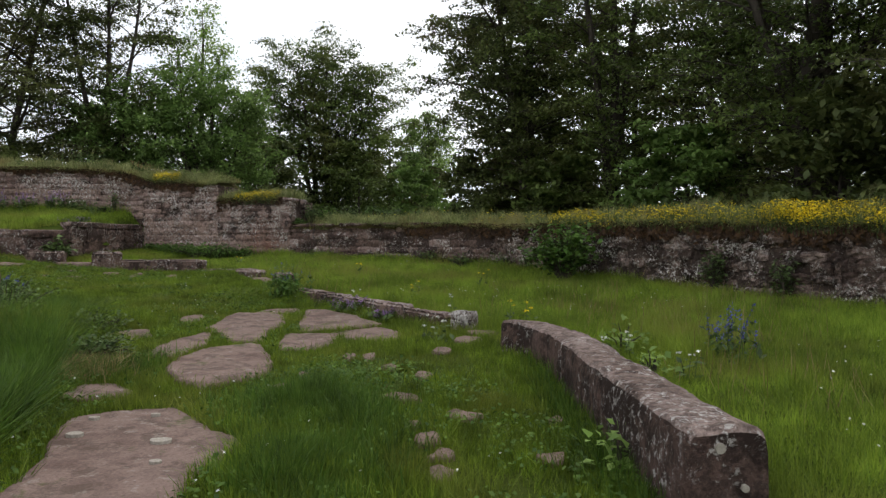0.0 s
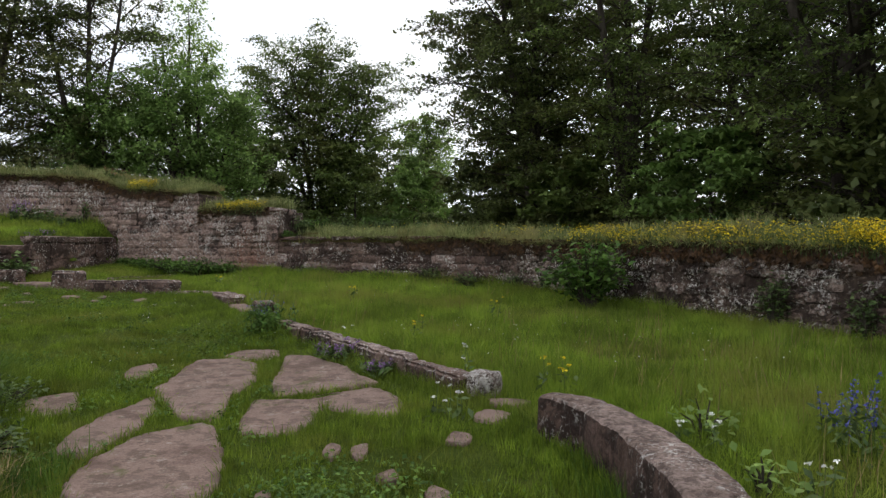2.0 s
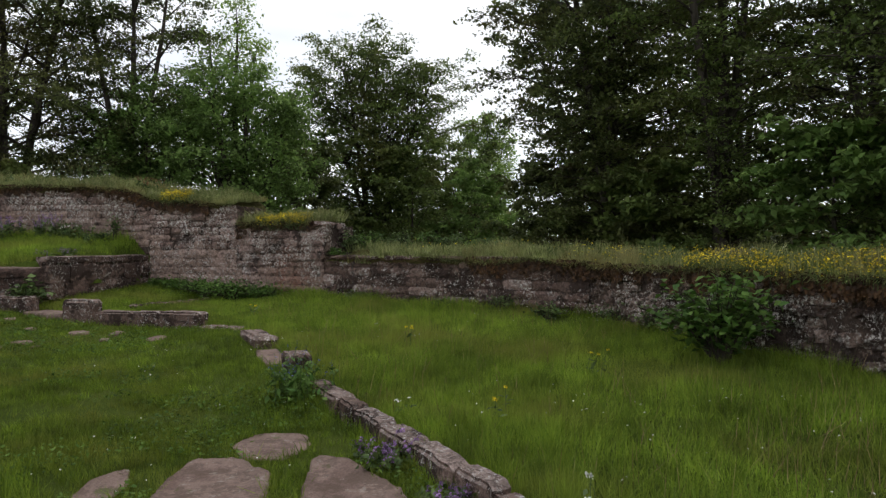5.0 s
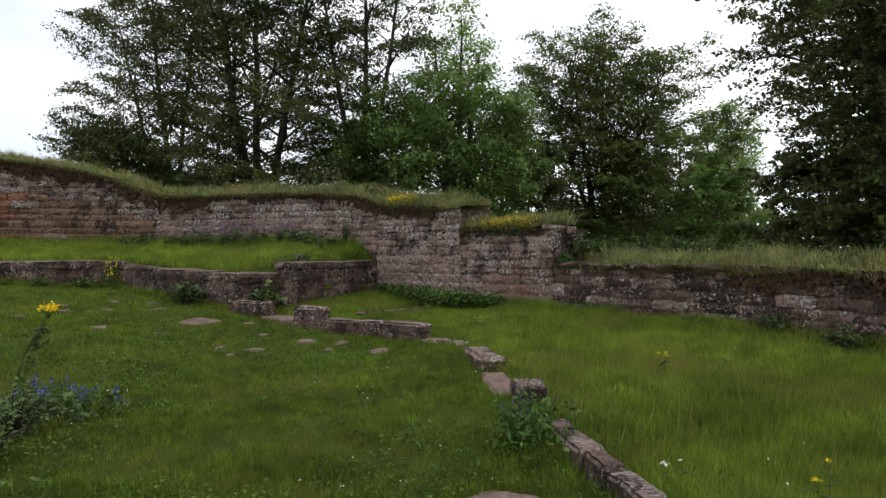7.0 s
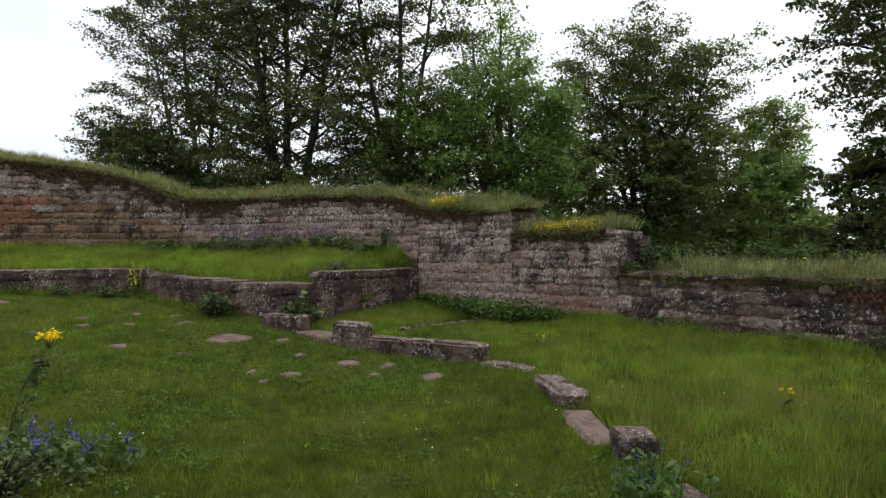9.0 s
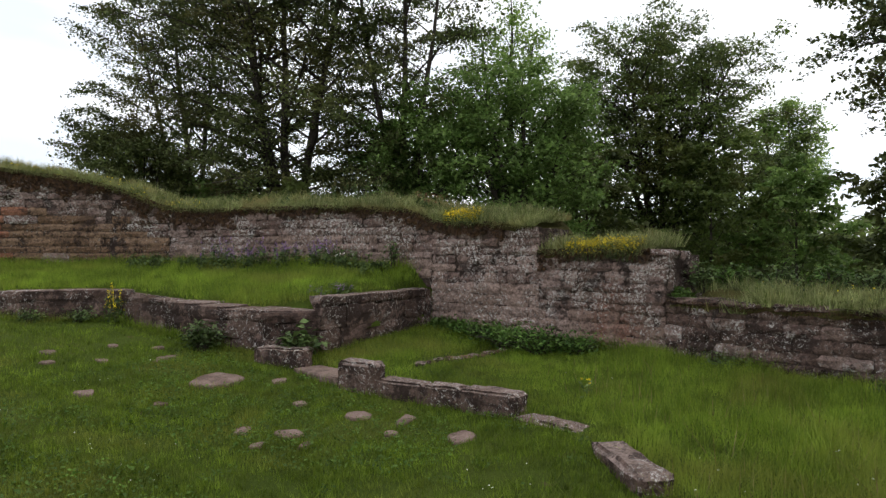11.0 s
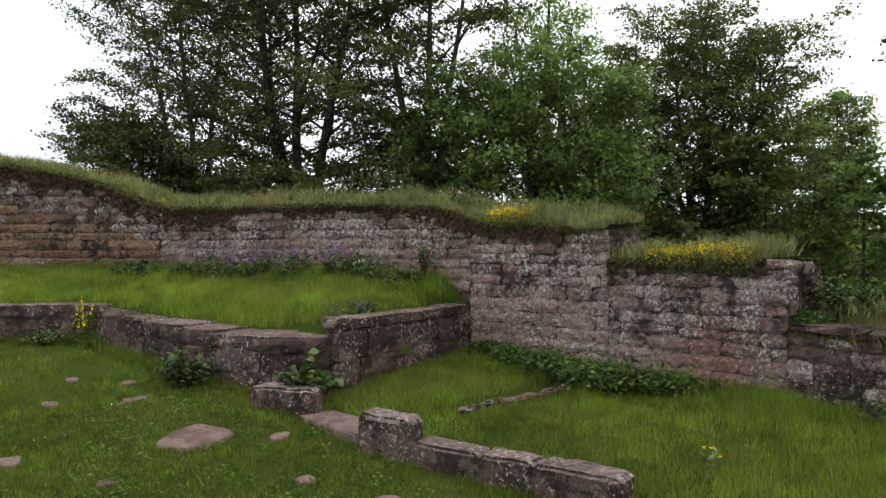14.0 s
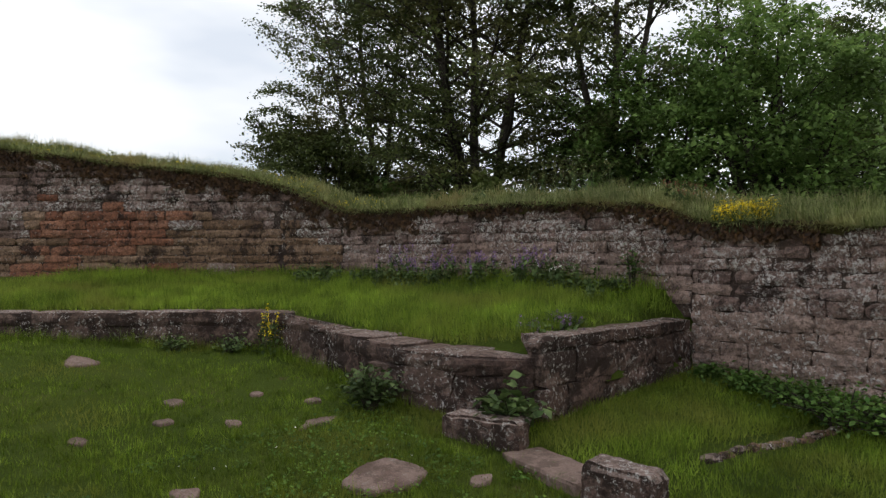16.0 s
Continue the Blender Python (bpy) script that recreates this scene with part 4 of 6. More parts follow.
STEPS += [(-9.95, 15.74, 0.11, 0.2, 36), (-9.36, 16.0, 0.24, 0.17, 27), (-9.41, 15.4, 0.09, 0.15, 34), (-8.9, 15.71, 0.09, 0.12, 34), (-7.17, 16.84, 0.2, 0.24, 13), (-19.1, 17.2, 0.4, 0.3, 0), (-16.0, 17.25, 0.18, 0.13, 0), (-15.3, 16.7, 0.17, 0.12, 0), (-15.3, 15.65, 0.16, 0.11, 0)]
for k, (x, y, a, b, t) in enumerate(STEPS):
    r = random.Random(k)
    pts = [(x + a * r.uniform(0.5, 1.3) * math.cos(q + math.radians(t)), y + b * r.uniform(0.5, 1.3) * math.sin(q + math.radians(t))) for q in [i * math.pi / 3.5 for i in range(7)]]
    if k == 0:
        pts = [(-12.08, 16.9), (-12.32, 17.37), (-12.32, 17.85), (-11.72, 17.9), (-11.55, 17.46), (-11.72, 16.95)]
    flagstone(pts, 0.06 if k == 0 else 0.04, "small flat stepping stone sunk in the lawn" if k else "rounded stone slab bulging out of the lawn", SMALL, 30 + k, 0.12, "stepping_stone")

# thin line of stones across the upper lawn
row = empty_thing("stone_edging", (-9.2, 19.6, 0.7), "thin edging of small orange-brown stones", "stone edging")
er = random.Random(9)
for k in range(13):
    u = k / 12
    x, y = -9.42 + 1.0 * u, 20.12 + 2.75 * u
    zz = float(ground_height(np.array([x]), np.array([y]))[0])
    FOOTPRINTS.append((x, y, radians(60), 0.2, 0.3))
    rough_block("stone", (x + 9.2 + er.uniform(-0.03, 0.03), y - 19.6, zz - 0.785 - 0.05 * er.random()), (er.uniform(0.27, 0.36), er.uniform(0.11, 0.17), 0.17), 69 + er.uniform(-12, 12), STONE_OCHRE if k % 2 else STONE_LOW, "", "", wear=0.03, seed=k + 60, parent=row, cuts=3)

# a standing boulder at the edge of the yard
bz = float(ground_height(np.array([-7.35]), np.array([9.1]))[0])
bm = bmesh.new()
bmesh.ops.create_icosphere(bm, subdivisions=4, radius=1.0)
for v in bm.verts:
    p = v.co.copy()
    f = 1.0 - 0.35 * max(p.z, 0)
    q = p * 1.7
    k = 1 + 0.16 * noise.noise(q) + 0.06 * noise.noise(q * 3.3) + 0.02 * noise.noise(q * 11)
    v.co = Vector((p.x * 0.56 * f * k, p.y * 0.5 * f * k, 0.58 + p.z * 0.78 * k))
for f in bm.faces:
    f.smooth = True
me = bpy.data.meshes.new("boulder")
bm.to_mesh(me)
bm.free()
me.materials.append(STONE_LOW)
bo = new("boulder", me)
bo.location = (-7.4, 9.1, bz)
tagged(bo, "rough upright sandstone boulder in tall weeds", "boulder")


def stuff(ob):
    """Marks a part of countless small pieces."""
    ob["kind"] = "stuff"
    return ob


# ---- trees ----
def limb_path(start, az, length, rise, droop, r, n=6):
    pts, p, el = [Vector(start)], Vector(start), rise
    for k in range(n):
        az += r.uniform(-0.16, 0.16)
        el += -droop / n + r.uniform(-0.08, 0.08)
        p = p + Vector((math.cos(az) * math.cos(el), math.sin(az) * math.cos(el), math.sin(el))) * (length / n)
        pts.append(p.copy())
    return pts


def tree(place, height, label, material=None, seed=0, spread=5.0, crown_from=0.15, widest=0.4, stems=((0, 0, 1.0),), limbs=38, leaf=0.17, per=14, rise=0.45, droop=0.5, girth=0.28, tip=0.3, clump=0.5, name="tree", group="trees behind the wall", thin=1.0, fork=0.12, puff=0.15, out_long=1.5):
    """A broadleaf tree: tapered stems and limbs, and a crown of leafy sprays set along the limbs with gaps between."""
    r, g = random.Random(seed), np.random.default_rng(seed)
    root = empty_thing(name, place, label, "tree", group)
    verts, faces, sprays = [], [], []
    for si, (lx, ly, part_h) in enumerate(stems):
        H = height * part_h
        path, n = [], 12
        for k in range(n + 1):
            u = k / n
            w = max(0.0, u - fork) / (1 - fork)
            path.append(Vector((lx * H * w**1.15 + 0.22 * si * math.cos(si * 2.1) + 0.12 * noise.noise((u * 4, seed, si)) * H * 0.1,
                                ly * H * w**1.15 + 0.22 * si * math.sin(si * 2.1) + 0.12 * noise.noise((u * 4, seed + 5, si)) * H * 0.1, H * u - (0.6 if k == 0 else 0))))
        tube(path, [girth * part_h * (1.25 if k == 0 else 1) * max(0.06, (1 - k / n)**0.8) for k in range(n + 1)], 8, verts, faces)
        share = max(8, int(limbs * part_h / sum(s[2] for s in stems) * (1.15 if len(stems) > 1 else 1)))
        for b in range(share):
            u = crown_from + (0.985 - crown_from) * ((b + r.random() * 0.8) / share)
            v = (u - crown_from) / (1 - crown_from)
            prof = (tip + (1 - tip) * (1 - abs((v - widest) / (1 - widest if v > widest else widest + 0.35))**1.7))
            L = max(0.6, spread * prof * r.uniform(0.62, 1.12))
            i = min(int(u * n), n - 1)
            p0 = path[i].lerp(path[i + 1], u * n - i)
            az = b * 2.399 + r.uniform(-0.5, 0.5) + si
            lp = limb_path(p0, az, L, rise + 0.55 * v + r.uniform(-0.15, 0.2), droop, r)
            rad = max(0.013, 0.0155 * L * min(girth / 0.28, 1.05))
            tube([p0] + lp[1:], [rad * (1 - 0.85 * k / 6) for k in range(7)], 4, verts, faces)
            for k in range(1, 7):
                for q in range(3 if k > 2 else 2):
                    if r.random() < 0.9 * thin:
                        tl = L * r.uniform(0.14, 0.36) * (1.2 - 0.1 * k) + 0.3
                        ta = az + (1 if (q + k) % 2 else -1) * r.uniform(0.25, 1.25)
                        tp = limb_path(lp[k], ta, tl, r.uniform(-0.25, 0.75), 0.35, r, 3)
                        if name == "tree":
                            tube([tp[0], tp[3]], [rad * 0.28, rad * 0.05], 3, verts, faces)
                        sprays += [(tp[1], 0.8, ta), (tp[2], 1.0, ta), (tp[3], 0.9, ta)]
    mesh_object("trunk", verts, faces, BARK, True, root)
    out = []
    for c, f, az in sprays:
        if r.random() < 0.10:
            continue
        n = int(per * f * r.uniform(0.6, 1.3))
        rr = clump * f * r.uniform(0.7, 1.25)
        if puff < 0.3:
            ray = np.array((-1.15, -0.6, -0.1, 0.45, 1.0))[g.integers(0, 5, n)] + r.uniform(-0.2, 0.2)
            rad = g.uniform(0.05, 1, n) * rr * out_long * (1.15 - 0.35 * np.abs(ray))
            lx, ly = np.cos(ray) * rad - 0.35 * rr + g.normal(0, leaf * 0.3, n), np.sin(ray) * rad + g.normal(0, leaf * 0.3, n)
        else:
            ang, rad = g.uniform(0, 2 * np.pi, n), np.sqrt(g.uniform(0, 1, n)) * rr
            lx, ly = np.cos(ang) * rad * out_long, np.sin(ang) * rad * 0.75
        x, y = lx * math.cos(az) - ly * math.sin(az), lx * math.sin(az) + ly * math.cos(az)
        z = g.normal(0, puff * rr, n) - 0.12 * rad**2 / max(rr, 0.1)
        out.append(np.stack([x + c.x, y + c.y, z + c.z], 1))
    polys("crown", leaves(np.concatenate(out), leaf, g, 0.45), 4, material or BEECH, root)
    return root


def gz_at(x, y):
    return float(ground_height(np.array([float(x)]), np.array([float(y)]))[0])


def plant_tree(x, y, height, label, **more):
    return tree((x, y, gz_at(x, y)), height, label, **more)


BIG = "tall dark beech with several leaning stems behind the wall"
DOME = ((0, 0, 1.0), (0.30, 0.0, 0.90), (-0.30, 0.06, 0.88), (0.06, 0.28, 0.9), (-0.08, -0.28, 0.92))
HALF = ((0, 0, 1.0), (0.13, 0.02, 0.92), (-0.13, -0.04, 0.94), (0.0, -0.15, 0.88))
plant_tree(-24.2, 35.2, 21, BIG, material=BEECH_DARK, seed=11, spread=6.2, crown_from=0.08, widest=0.30, stems=((0.0, 0.0, 1.0), (-0.26, 0.03, 0.95), (-0.12, -0.05, 0.98), (0.18, 0.02, 0.92)), limbs=130, leaf=0.15, per=20, girth=0.27, clump=0.62)
plant_tree(-31.8, 37.0, 19.5, "spreading beech with thin open foliage", material=BEECH_DARK, seed=12, spread=5.4, crown_from=0.06, widest=0.3, stems=((-0.10, 0.0, 1.0), (0.12, 0.0, 0.9), (-0.2, -0.05, 0.85)), limbs=78, leaf=0.15, per=21, clump=0.62, girth=0.22)
plant_tree(-18.6, 36.8, 19, "tall beech with dark layered foliage", material=BEECH_DARK, seed=13, spread=4.6, crown_from=0.06, widest=0.35, stems=HALF[:3], limbs=72, leaf=0.16, per=15, clump=0.56, girth=0.24)
plant_tree(-13.9, 38.2, 13.8, "slender maple with fresh light green leaves", puff=0.35, material=MAPLE_LIGHT, seed=14, spread=2.5, crown_from=0.12, widest=0.3, stems=((0, 0, 1.0), (0.1, 0, 0.85), (-0.1, 0.02, 0.88)), limbs=54, leaf=0.16, per=7, rise=0.7, droop=0.35, tip=0.3)
plant_tree(-12.6, 36.0, 9.4, "broad low maple with mid green leaves", puff=0.35, material=MAPLE, seed=15, spread=3.2, crown_from=0.06, widest=0.35, stems=DOME, limbs=70, leaf=0.18, per=12, rise=0.5, tip=0.4)
plant_tree(-17.0, 35.2, 8.2, "bushy young maple with dense leaves", puff=0.35, material=MAPLE, seed=16, spread=2.8, crown_from=0.05, widest=0.35, stems=DOME[:3], limbs=46, leaf=0.18, per=12, rise=0.5, tip=0.4)
plant_tree(-9.1, 51.8, 15.4, "rounded beech with dense dark green crown", material=BEECH, seed=17, spread=5.3, crown_from=0.07, widest=0.42, stems=DOME, limbs=150, leaf=0.18, per=15, girth=0.28, clump=0.72, rise=0.5, droop=0.5, tip=0.5)
plant_tree(-1.6, 69.0, 14.5, "young light green tree beyond the gap", puff=0.35, material=MAPLE_LIGHT, seed=18, spread=3.6, crown_from=0.08, stems=HALF[:3], limbs=44, leaf=0.26, per=10, rise=0.8, droop=0.2, clump=0.6)
plant_tree(-4.8, 60.0, 10.5, "small broadleaf tree at the wood's edge", material=BEECH, seed=19, spread=4.4, crown_from=0.05, stems=DOME[:3], limbs=44, leaf=0.26, per=11, clump=0.6, tip=0.4)
plant_tree(4.7, 36.5, 21, "tall layered beech with drooping sprays", material=BEECH_DARK, seed=20, spread=5.3, crown_from=0.04, widest=0.5, stems=((0, 0, 1.0), (-0.13, 0.03, 0.97), (0.04, 0.06, 0.95)), limbs=140, leaf=0.17, per=18, rise=0.4, droop=0.6, girth=0.3, tip=0.45)
plant_tree(8.2, 31.5, 20, "tall beech with bare upright stem", material=BEECH, seed=21, spread=3.7, crown_from=0.04, widest=0.3, stems=HALF[:3], limbs=100, leaf=0.16, per=12, rise=0.45, droop=0.5, girth=0.3, tip=0.45)
plant_tree(5.6, 43.0, 17.0, "broad beech in the second row", material=BEECH_DARK, seed=22, spread=4.6, crown_from=0.05, stems=DOME[:3], limbs=60, leaf=0.25, per=12, clump=0.55)
plant_tree(10.8, 37.4, 15.0, "dark beech filling the second row", material=BEECH_DARK, seed=30, spread=4.2, crown_from=0.05, stems=HALF[:3], limbs=28, leaf=0.25, per=10, clump=0.5, tip=0.4)
plant_tree(13.4, 22.6, 15.6, "broad dark beech hanging over the wall", material=BEECH, seed=23, spread=5.0, crown_from=0.05, widest=0.4, stems=DOME, limbs=130, leaf=0.15, per=12, girth=0.4, tip=0.5, clump=0.52)
plant_tree(16.0, 15.6, 15.5, "broad dark beech with heavy low limbs", material=BEECH_DARK, seed=24, spread=5.2, crown_from=0.06, widest=0.4, stems=DOME[:4], limbs=110, leaf=0.15, per=12, girth=0.4, tip=0.5, clump=0.52)
plant_tree(12.9, 29.6, 13.0, "dark beech in deep shade", material=BEECH_DARK, seed=25, spread=4.6, crown_from=0.04, widest=0.4, stems=HALF, limbs=90, leaf=0.17, per=12, girth=0.33, tip=0.45)
plant_tree(18.5, 24.0, 15.5, "dark beech at the wood's edge", material=BEECH_DARK, seed=26, spread=5.0, crown_from=0.05, stems=HALF, limbs=44, leaf=0.26, per=8, tip=0.45)
plant_tree(20.5, 9.5, 13, "dark beech at the end of the row", material=BEECH_DARK, seed=27, spread=5.0, crown_from=0.05, stems=HALF, limbs=36, leaf=0.26, per=8, tip=0.45)

plant_tree(-29.8, 31.9, 7.6, "low beech sapling filling the edge of the grove", material=BEECH_DARK, seed=28, spread=3.0, crown_from=0.05, widest=0.4, stems=HALF[:3], limbs=40, leaf=0.15, per=16, girth=0.12, tip=0.4, clump=0.5)
plant_tree(-32.2, 32.6, 8.2, "low beech sapling with drooping sprays", material=BEECH_DARK, seed=29, spread=2.9, crown_from=0.05, widest=0.4, stems=HALF[:3], limbs=40, leaf=0.15, per=16, girth=0.12, tip=0.4, clump=0.5)

# undergrowth and the far edge of the wood
for k, (x, y, h, w) in enumerate(((-21.5, 33.0, 4.2, 3.0), (-26.5, 33.5, 4.6, 3.2), (-11.0, 40.5, 6.5, 3.6), (-6.0, 47.5, 7.0, 4.0), (-2.0, 47.0, 5.8, 3.6), (2.0, 40.0, 5.2, 3.2), (5.8, 32.5, 4.6, 2.8), (9.6, 25.5, 4.6, 2.8),
                                  (11.8, 18.8, 4.6, 2.6), (13.6, 12.8, 5.0, 3.0), (6.0, 44.0, 9.0, 4.6), (11.5, 40.0, 11.5, 5.0), (-13.0, 46.0, 8.5, 4.5), (-23.0, 45.0, 9.5, 4.6), (15.0, 31.5, 10.0, 4.5), (-31.0, 35.0, 5.5, 3.2), (-34.0, 36.5, 5.0, 2.8), (-28.5, 34.0, 5.0, 3.0))):
    tree((x, y, gz_at(x, y) - 0.2), h, "leafy undergrowth bush at the wood's edge", material=(BEECH, MAPLE, BEECH_DARK)[k % 3], seed=60 + k, spread=w, crown_from=0.04, widest=0.35, limbs=16, leaf=0.28, per=11, girth=0.11, rise=0.7, droop=0.6, tip=0.4, clump=0.43, name="bush", group="undergrowth")
# the far wood as one leafy belt
fr = np.random.default_rng(91)
belt = []
for k in range(420):
    a = radians(fr.uniform(36, 122))
    dist = fr.uniform(74, 100)
    x, y = dist * math.cos(a), dist * math.sin(a)
    hgt = 6.0 + 2.5 * noise.noise((a * 9, 1, 0)) if a > radians(62) else 12.0 + 3 * noise.noise((a * 9, 1, 0))
    n = 80
    c = np.stack([x + fr.normal(0, 2.0, n), y + fr.normal(0, 2.0, n), -3 + fr.uniform(0, hgt + 3, n)], 1)
    belt.append(c)
tagged(polys("far_wood", leaves(np.concatenate(belt), 0.95, fr), 4, BEECH), "dense far edge of the wood behind the trees", "woods", kind="stuff")


# ---- grass ----
def inside_outline(x, y, poly):
    """Which points lie inside a closed outline."""
    px, py = poly[:, 0], poly[:, 1]
    qx, qy = np.roll(px, -1), np.roll(py, -1)
    hit = np.zeros(len(x), bool)
    for a, b, c, d in zip(px, py, qx, qy):
        if b != d:
            cross = ((b > y) != (d > y)) & (x < (c - a) * (y - b) / (d - b) + a)
            hit ^= cross
    return hit


def noise2(x, y, scale, seed):
    """Smooth value noise for many places at once."""
    rr = np.random.default_rng(seed).uniform(0, 1, (256, 256))
    u, v = x * scale + 1000, y * scale + 1000
    i, j = np.floor(u).astype(int), np.floor(v).astype(int)
    a, b = u - i, v - j
    a, b = a * a * (3 - 2 * a), b * b * (3 - 2 * b)
    at = lambda p, q: rr[p % 256, q % 256]  # noqa: E731
    return (at(i, j) * (1 - a) + at(i + 1, j) * a) * (1 - b) + (at(i, j + 1) * (1 - a) + at(i + 1, j + 1) * a) * b


def keep_off(x, y, grow=0.0):
    """Which points are free of stones and walls."""
    ok = np.ones(len(x), bool)
    for o in OUTLINES:
        c, shrink = o.mean(0), 1.0 - grow
        small = np.ptp(o, axis=0).max() < 0.95
        box = (x > o[:, 0].min()) & (x < o[:, 0].max()) & (y > o[:, 1].min()) & (y < o[:, 1].max())
        if box.any():
            idx = np.where(box)[0]
            ok[idx[inside_outline(x[idx], y[idx], c + (o - c) * (0.88 if small else 0.95 + 0.04 * shrink))]] = False
    for cx, cy, t, hl, hd in FOOTPRINTS:
        u, v = (x - cx) * math.cos(t) + (y - cy) * math.sin(t), -(x - cx) * math.sin(t) + (y - cy) * math.cos(t)
        ok &= ~((np.abs(u) < hl) & (np.abs(v) < hd))
    d, _ = nearest(CURVE, x, y)
    ok &= np.abs(d) > 0.2
    d, _ = nearest(WALL, x, y)
    ok &= d > 0.05
    return ok & ~in_terrace(x, y)


MEADOW_LINE = np.vstack([[(1.7, -6.0)], CURVE[::-1], KERB, [(-3.6, 14.2), (-4.9, 16.3), (-6.7, 17.9), (-10.0, 18.4), (-11.6, 19.3)]])


def is_meadow(x, y):
    d, _ = nearest(MEADOW_LINE, x, y)
    return d < 0


def on_spans_all(s):
    return (np.abs(s - CUT_MID) > 0.06) & (np.abs(s - CUT_HIGH) > 0.06)


def scatter(x0, x1, y0, y1, density, rng):
    n = int((x1 - x0) * (y1 - y0) * density)
    return rng.uniform(x0, x1, n), rng.uniform(y0, y1, n)


def lift(x, y, f=ground_height):
    return np.stack([x, y, f(x, y)], 1)


gr = np.random.default_rng(21)
short_sets, long_sets = [], []
# patches: x0, x1, y0, y1, blades per square metre, blade width
for x0, x1, y0, y1, dens, wid in ((-6.0, 2.2, -0.5, 4.5, 2600, 0.0036), (-6.0, 2.2, 4.5, 9.0, 2500, 0.0042), (-8.0, 0.2, 9.0, 14.5, 1900, 0.0050), (2.2, 9.5, 0.0, 9.0, 1500, 0.0046), (0.0, 7.5, 9.0, 18.0, 1150, 0.0058),
                                   (-8.0, 0.5, 14.5, 22.5, 1150, 0.0062), (-14.5, -8.0, 8.0, 23.5, 1000, 0.0064), (-24.5, -14.5, 11.0, 20.0, 560, 0.009),
                                   (-12.0, -6.0, -6.0, 8.0, 130, 0.014), (-6.0, 10.0, -7.0, -0.5, 130, 0.014)):
    x, y = scatter(x0, x1, y0, y1, dens, gr)
    ok = keep_off(x, y)
    x, y = x[ok], y[ok]
    cover = noise2(x, y, 1.6, 5) * 0.6 + noise2(x, y, 5.0, 6) * 0.4
    mead = is_meadow(x, y)
    ok = mead | (gr.uniform(0, 1, len(x)) < np.clip((cover - 0.22) * 4, 0.08, 1))
    x, y, cover, mead = x[ok], y[ok], cover[ok], mead[ok]
    dw, _ = nearest(CURVE, x, y)
    weedy = np.exp(-((x + 5.0)**2 / 0.9 + (y - 6.2)**2 / 7.0))
    h_short = 0.045 + 0.10 * cover**2 + 0.10 * np.exp(-np.abs(dw) / 0.35) * (y < 7.5) + 0.45 * weedy + 0.14 * np.exp(-(nearest(KERB, x, y)[0] / 0.3)**2) + 0.10 * np.exp(-((x + 0.9)**2 + (y - 3.3)**2) / 1.2)
    h_long = (0.10 + 0.22 * noise2(x, y, 0.7, 8) + 0.2 * noise2(x, y, 2.3, 9)**2) * np.where(x < -6, 0.62, 1.0)
    b = lift(x, y)
    short_sets.append(blades(b[~mead], h_short[~mead], wid, gr, 0.55))
    long_sets.append(blades(b[mead], h_long[mead] * 0.72, wid, gr, 0.7))
tagged(polys("lawn_grass", np.concatenate(short_sets), 3, LAWN), "short patchy lawn grass of the courtyard", "grass", kind="stuff")
tagged(polys("meadow_grass", np.concatenate(long_sets), 3, MEADOW), "long soft yellow-green meadow grass", "grass", kind="stuff")

# coarse tufts in the lawn
tc = 5200
cx, cy = np.concatenate([gr.uniform(-6, 2, 2200), gr.uniform(-15, -1, tc - 2200)]), np.concatenate([gr.uniform(1, 9.5, 2200), gr.uniform(9, 20, tc - 2200)])
x, y = np.repeat(cx, 14) + gr.normal(0, 0.035, tc * 14), np.repeat(cy, 14) + gr.normal(0, 0.035, tc * 14)
hh = np.repeat(gr.uniform(0.06, 0.17, tc), 14)
ok = keep_off(x, y)
ok[ok] &= ~is_meadow(x[ok], y[ok])
tagged(polys("grass_tufts", blades(lift(x[ok], y[ok]), hh[ok], 0.0055, gr, 0.7), 3, LAWN), "coarser grass tufts dotted over the lawn", "grass", kind="stuff")

# taller grass left standing round the slabs, at the foot of stones and along the walls
fx, fy, fh = [], [], []
for o in OUTLINES:
    nxt = np.roll(o, -1, axis=0)
    big = np.ptp(o, axis=0).max() > 0.95
    m = max(1, int(9 if big else 5))
    for a, e in zip(o, nxt):
        u = gr.uniform(0, 1, m)[:, None]
        p = a + (e - a) * u + gr.normal(0, 0.035, (m, 2))
        fx.append(p[:, 0]), fy.append(p[:, 1]), fh.append(gr.uniform(0.05, 0.15 if big else 0.09, m))
for cx, cy, turn, hl, hd in FOOTPRINTS:
    m = int((hl + hd) * 130)
    u, w = gr.uniform(-1, 1, m), gr.choice((-1.0, 1.0), m)
    along_x = gr.uniform(0, 1, m) < hl / (hl + hd)
    px = np.where(along_x, u * hl, w * (hl + 0.03)) + gr.normal(0, 0.03, m)
    py = np.where(along_x, w * (hd + 0.03), u * hd) + gr.normal(0, 0.03, m)
    fx.append(cx + px * math.cos(turn) - py * math.sin(turn)), fy.append(cy + px * math.sin(turn) + py * math.cos(turn)), fh.append(gr.uniform(0.06, 0.2, m))
for line, s0, s1, sign, m in ((WALL, 3.0, CUT_TERR, 1.0, 11000), (TERRACE, 0.2, TA[-1] - 3, 1.0, 6500)):
    for sv in gr.uniform(s0, s1, m):
        p, d = along(line, sv)
        off = 0.06 + abs(gr.normal(0, 0.14))
        fx.append(np.array([p[0] - d[1] * off * sign])), fy.append(np.array([p[1] + d[0] * off * sign]))
        fh.append(np.array([gr.uniform(0.1, 0.34) * (0.35 + noise2(np.array([sv]), np.array([0.0]), 1.3, 71)[0])]))
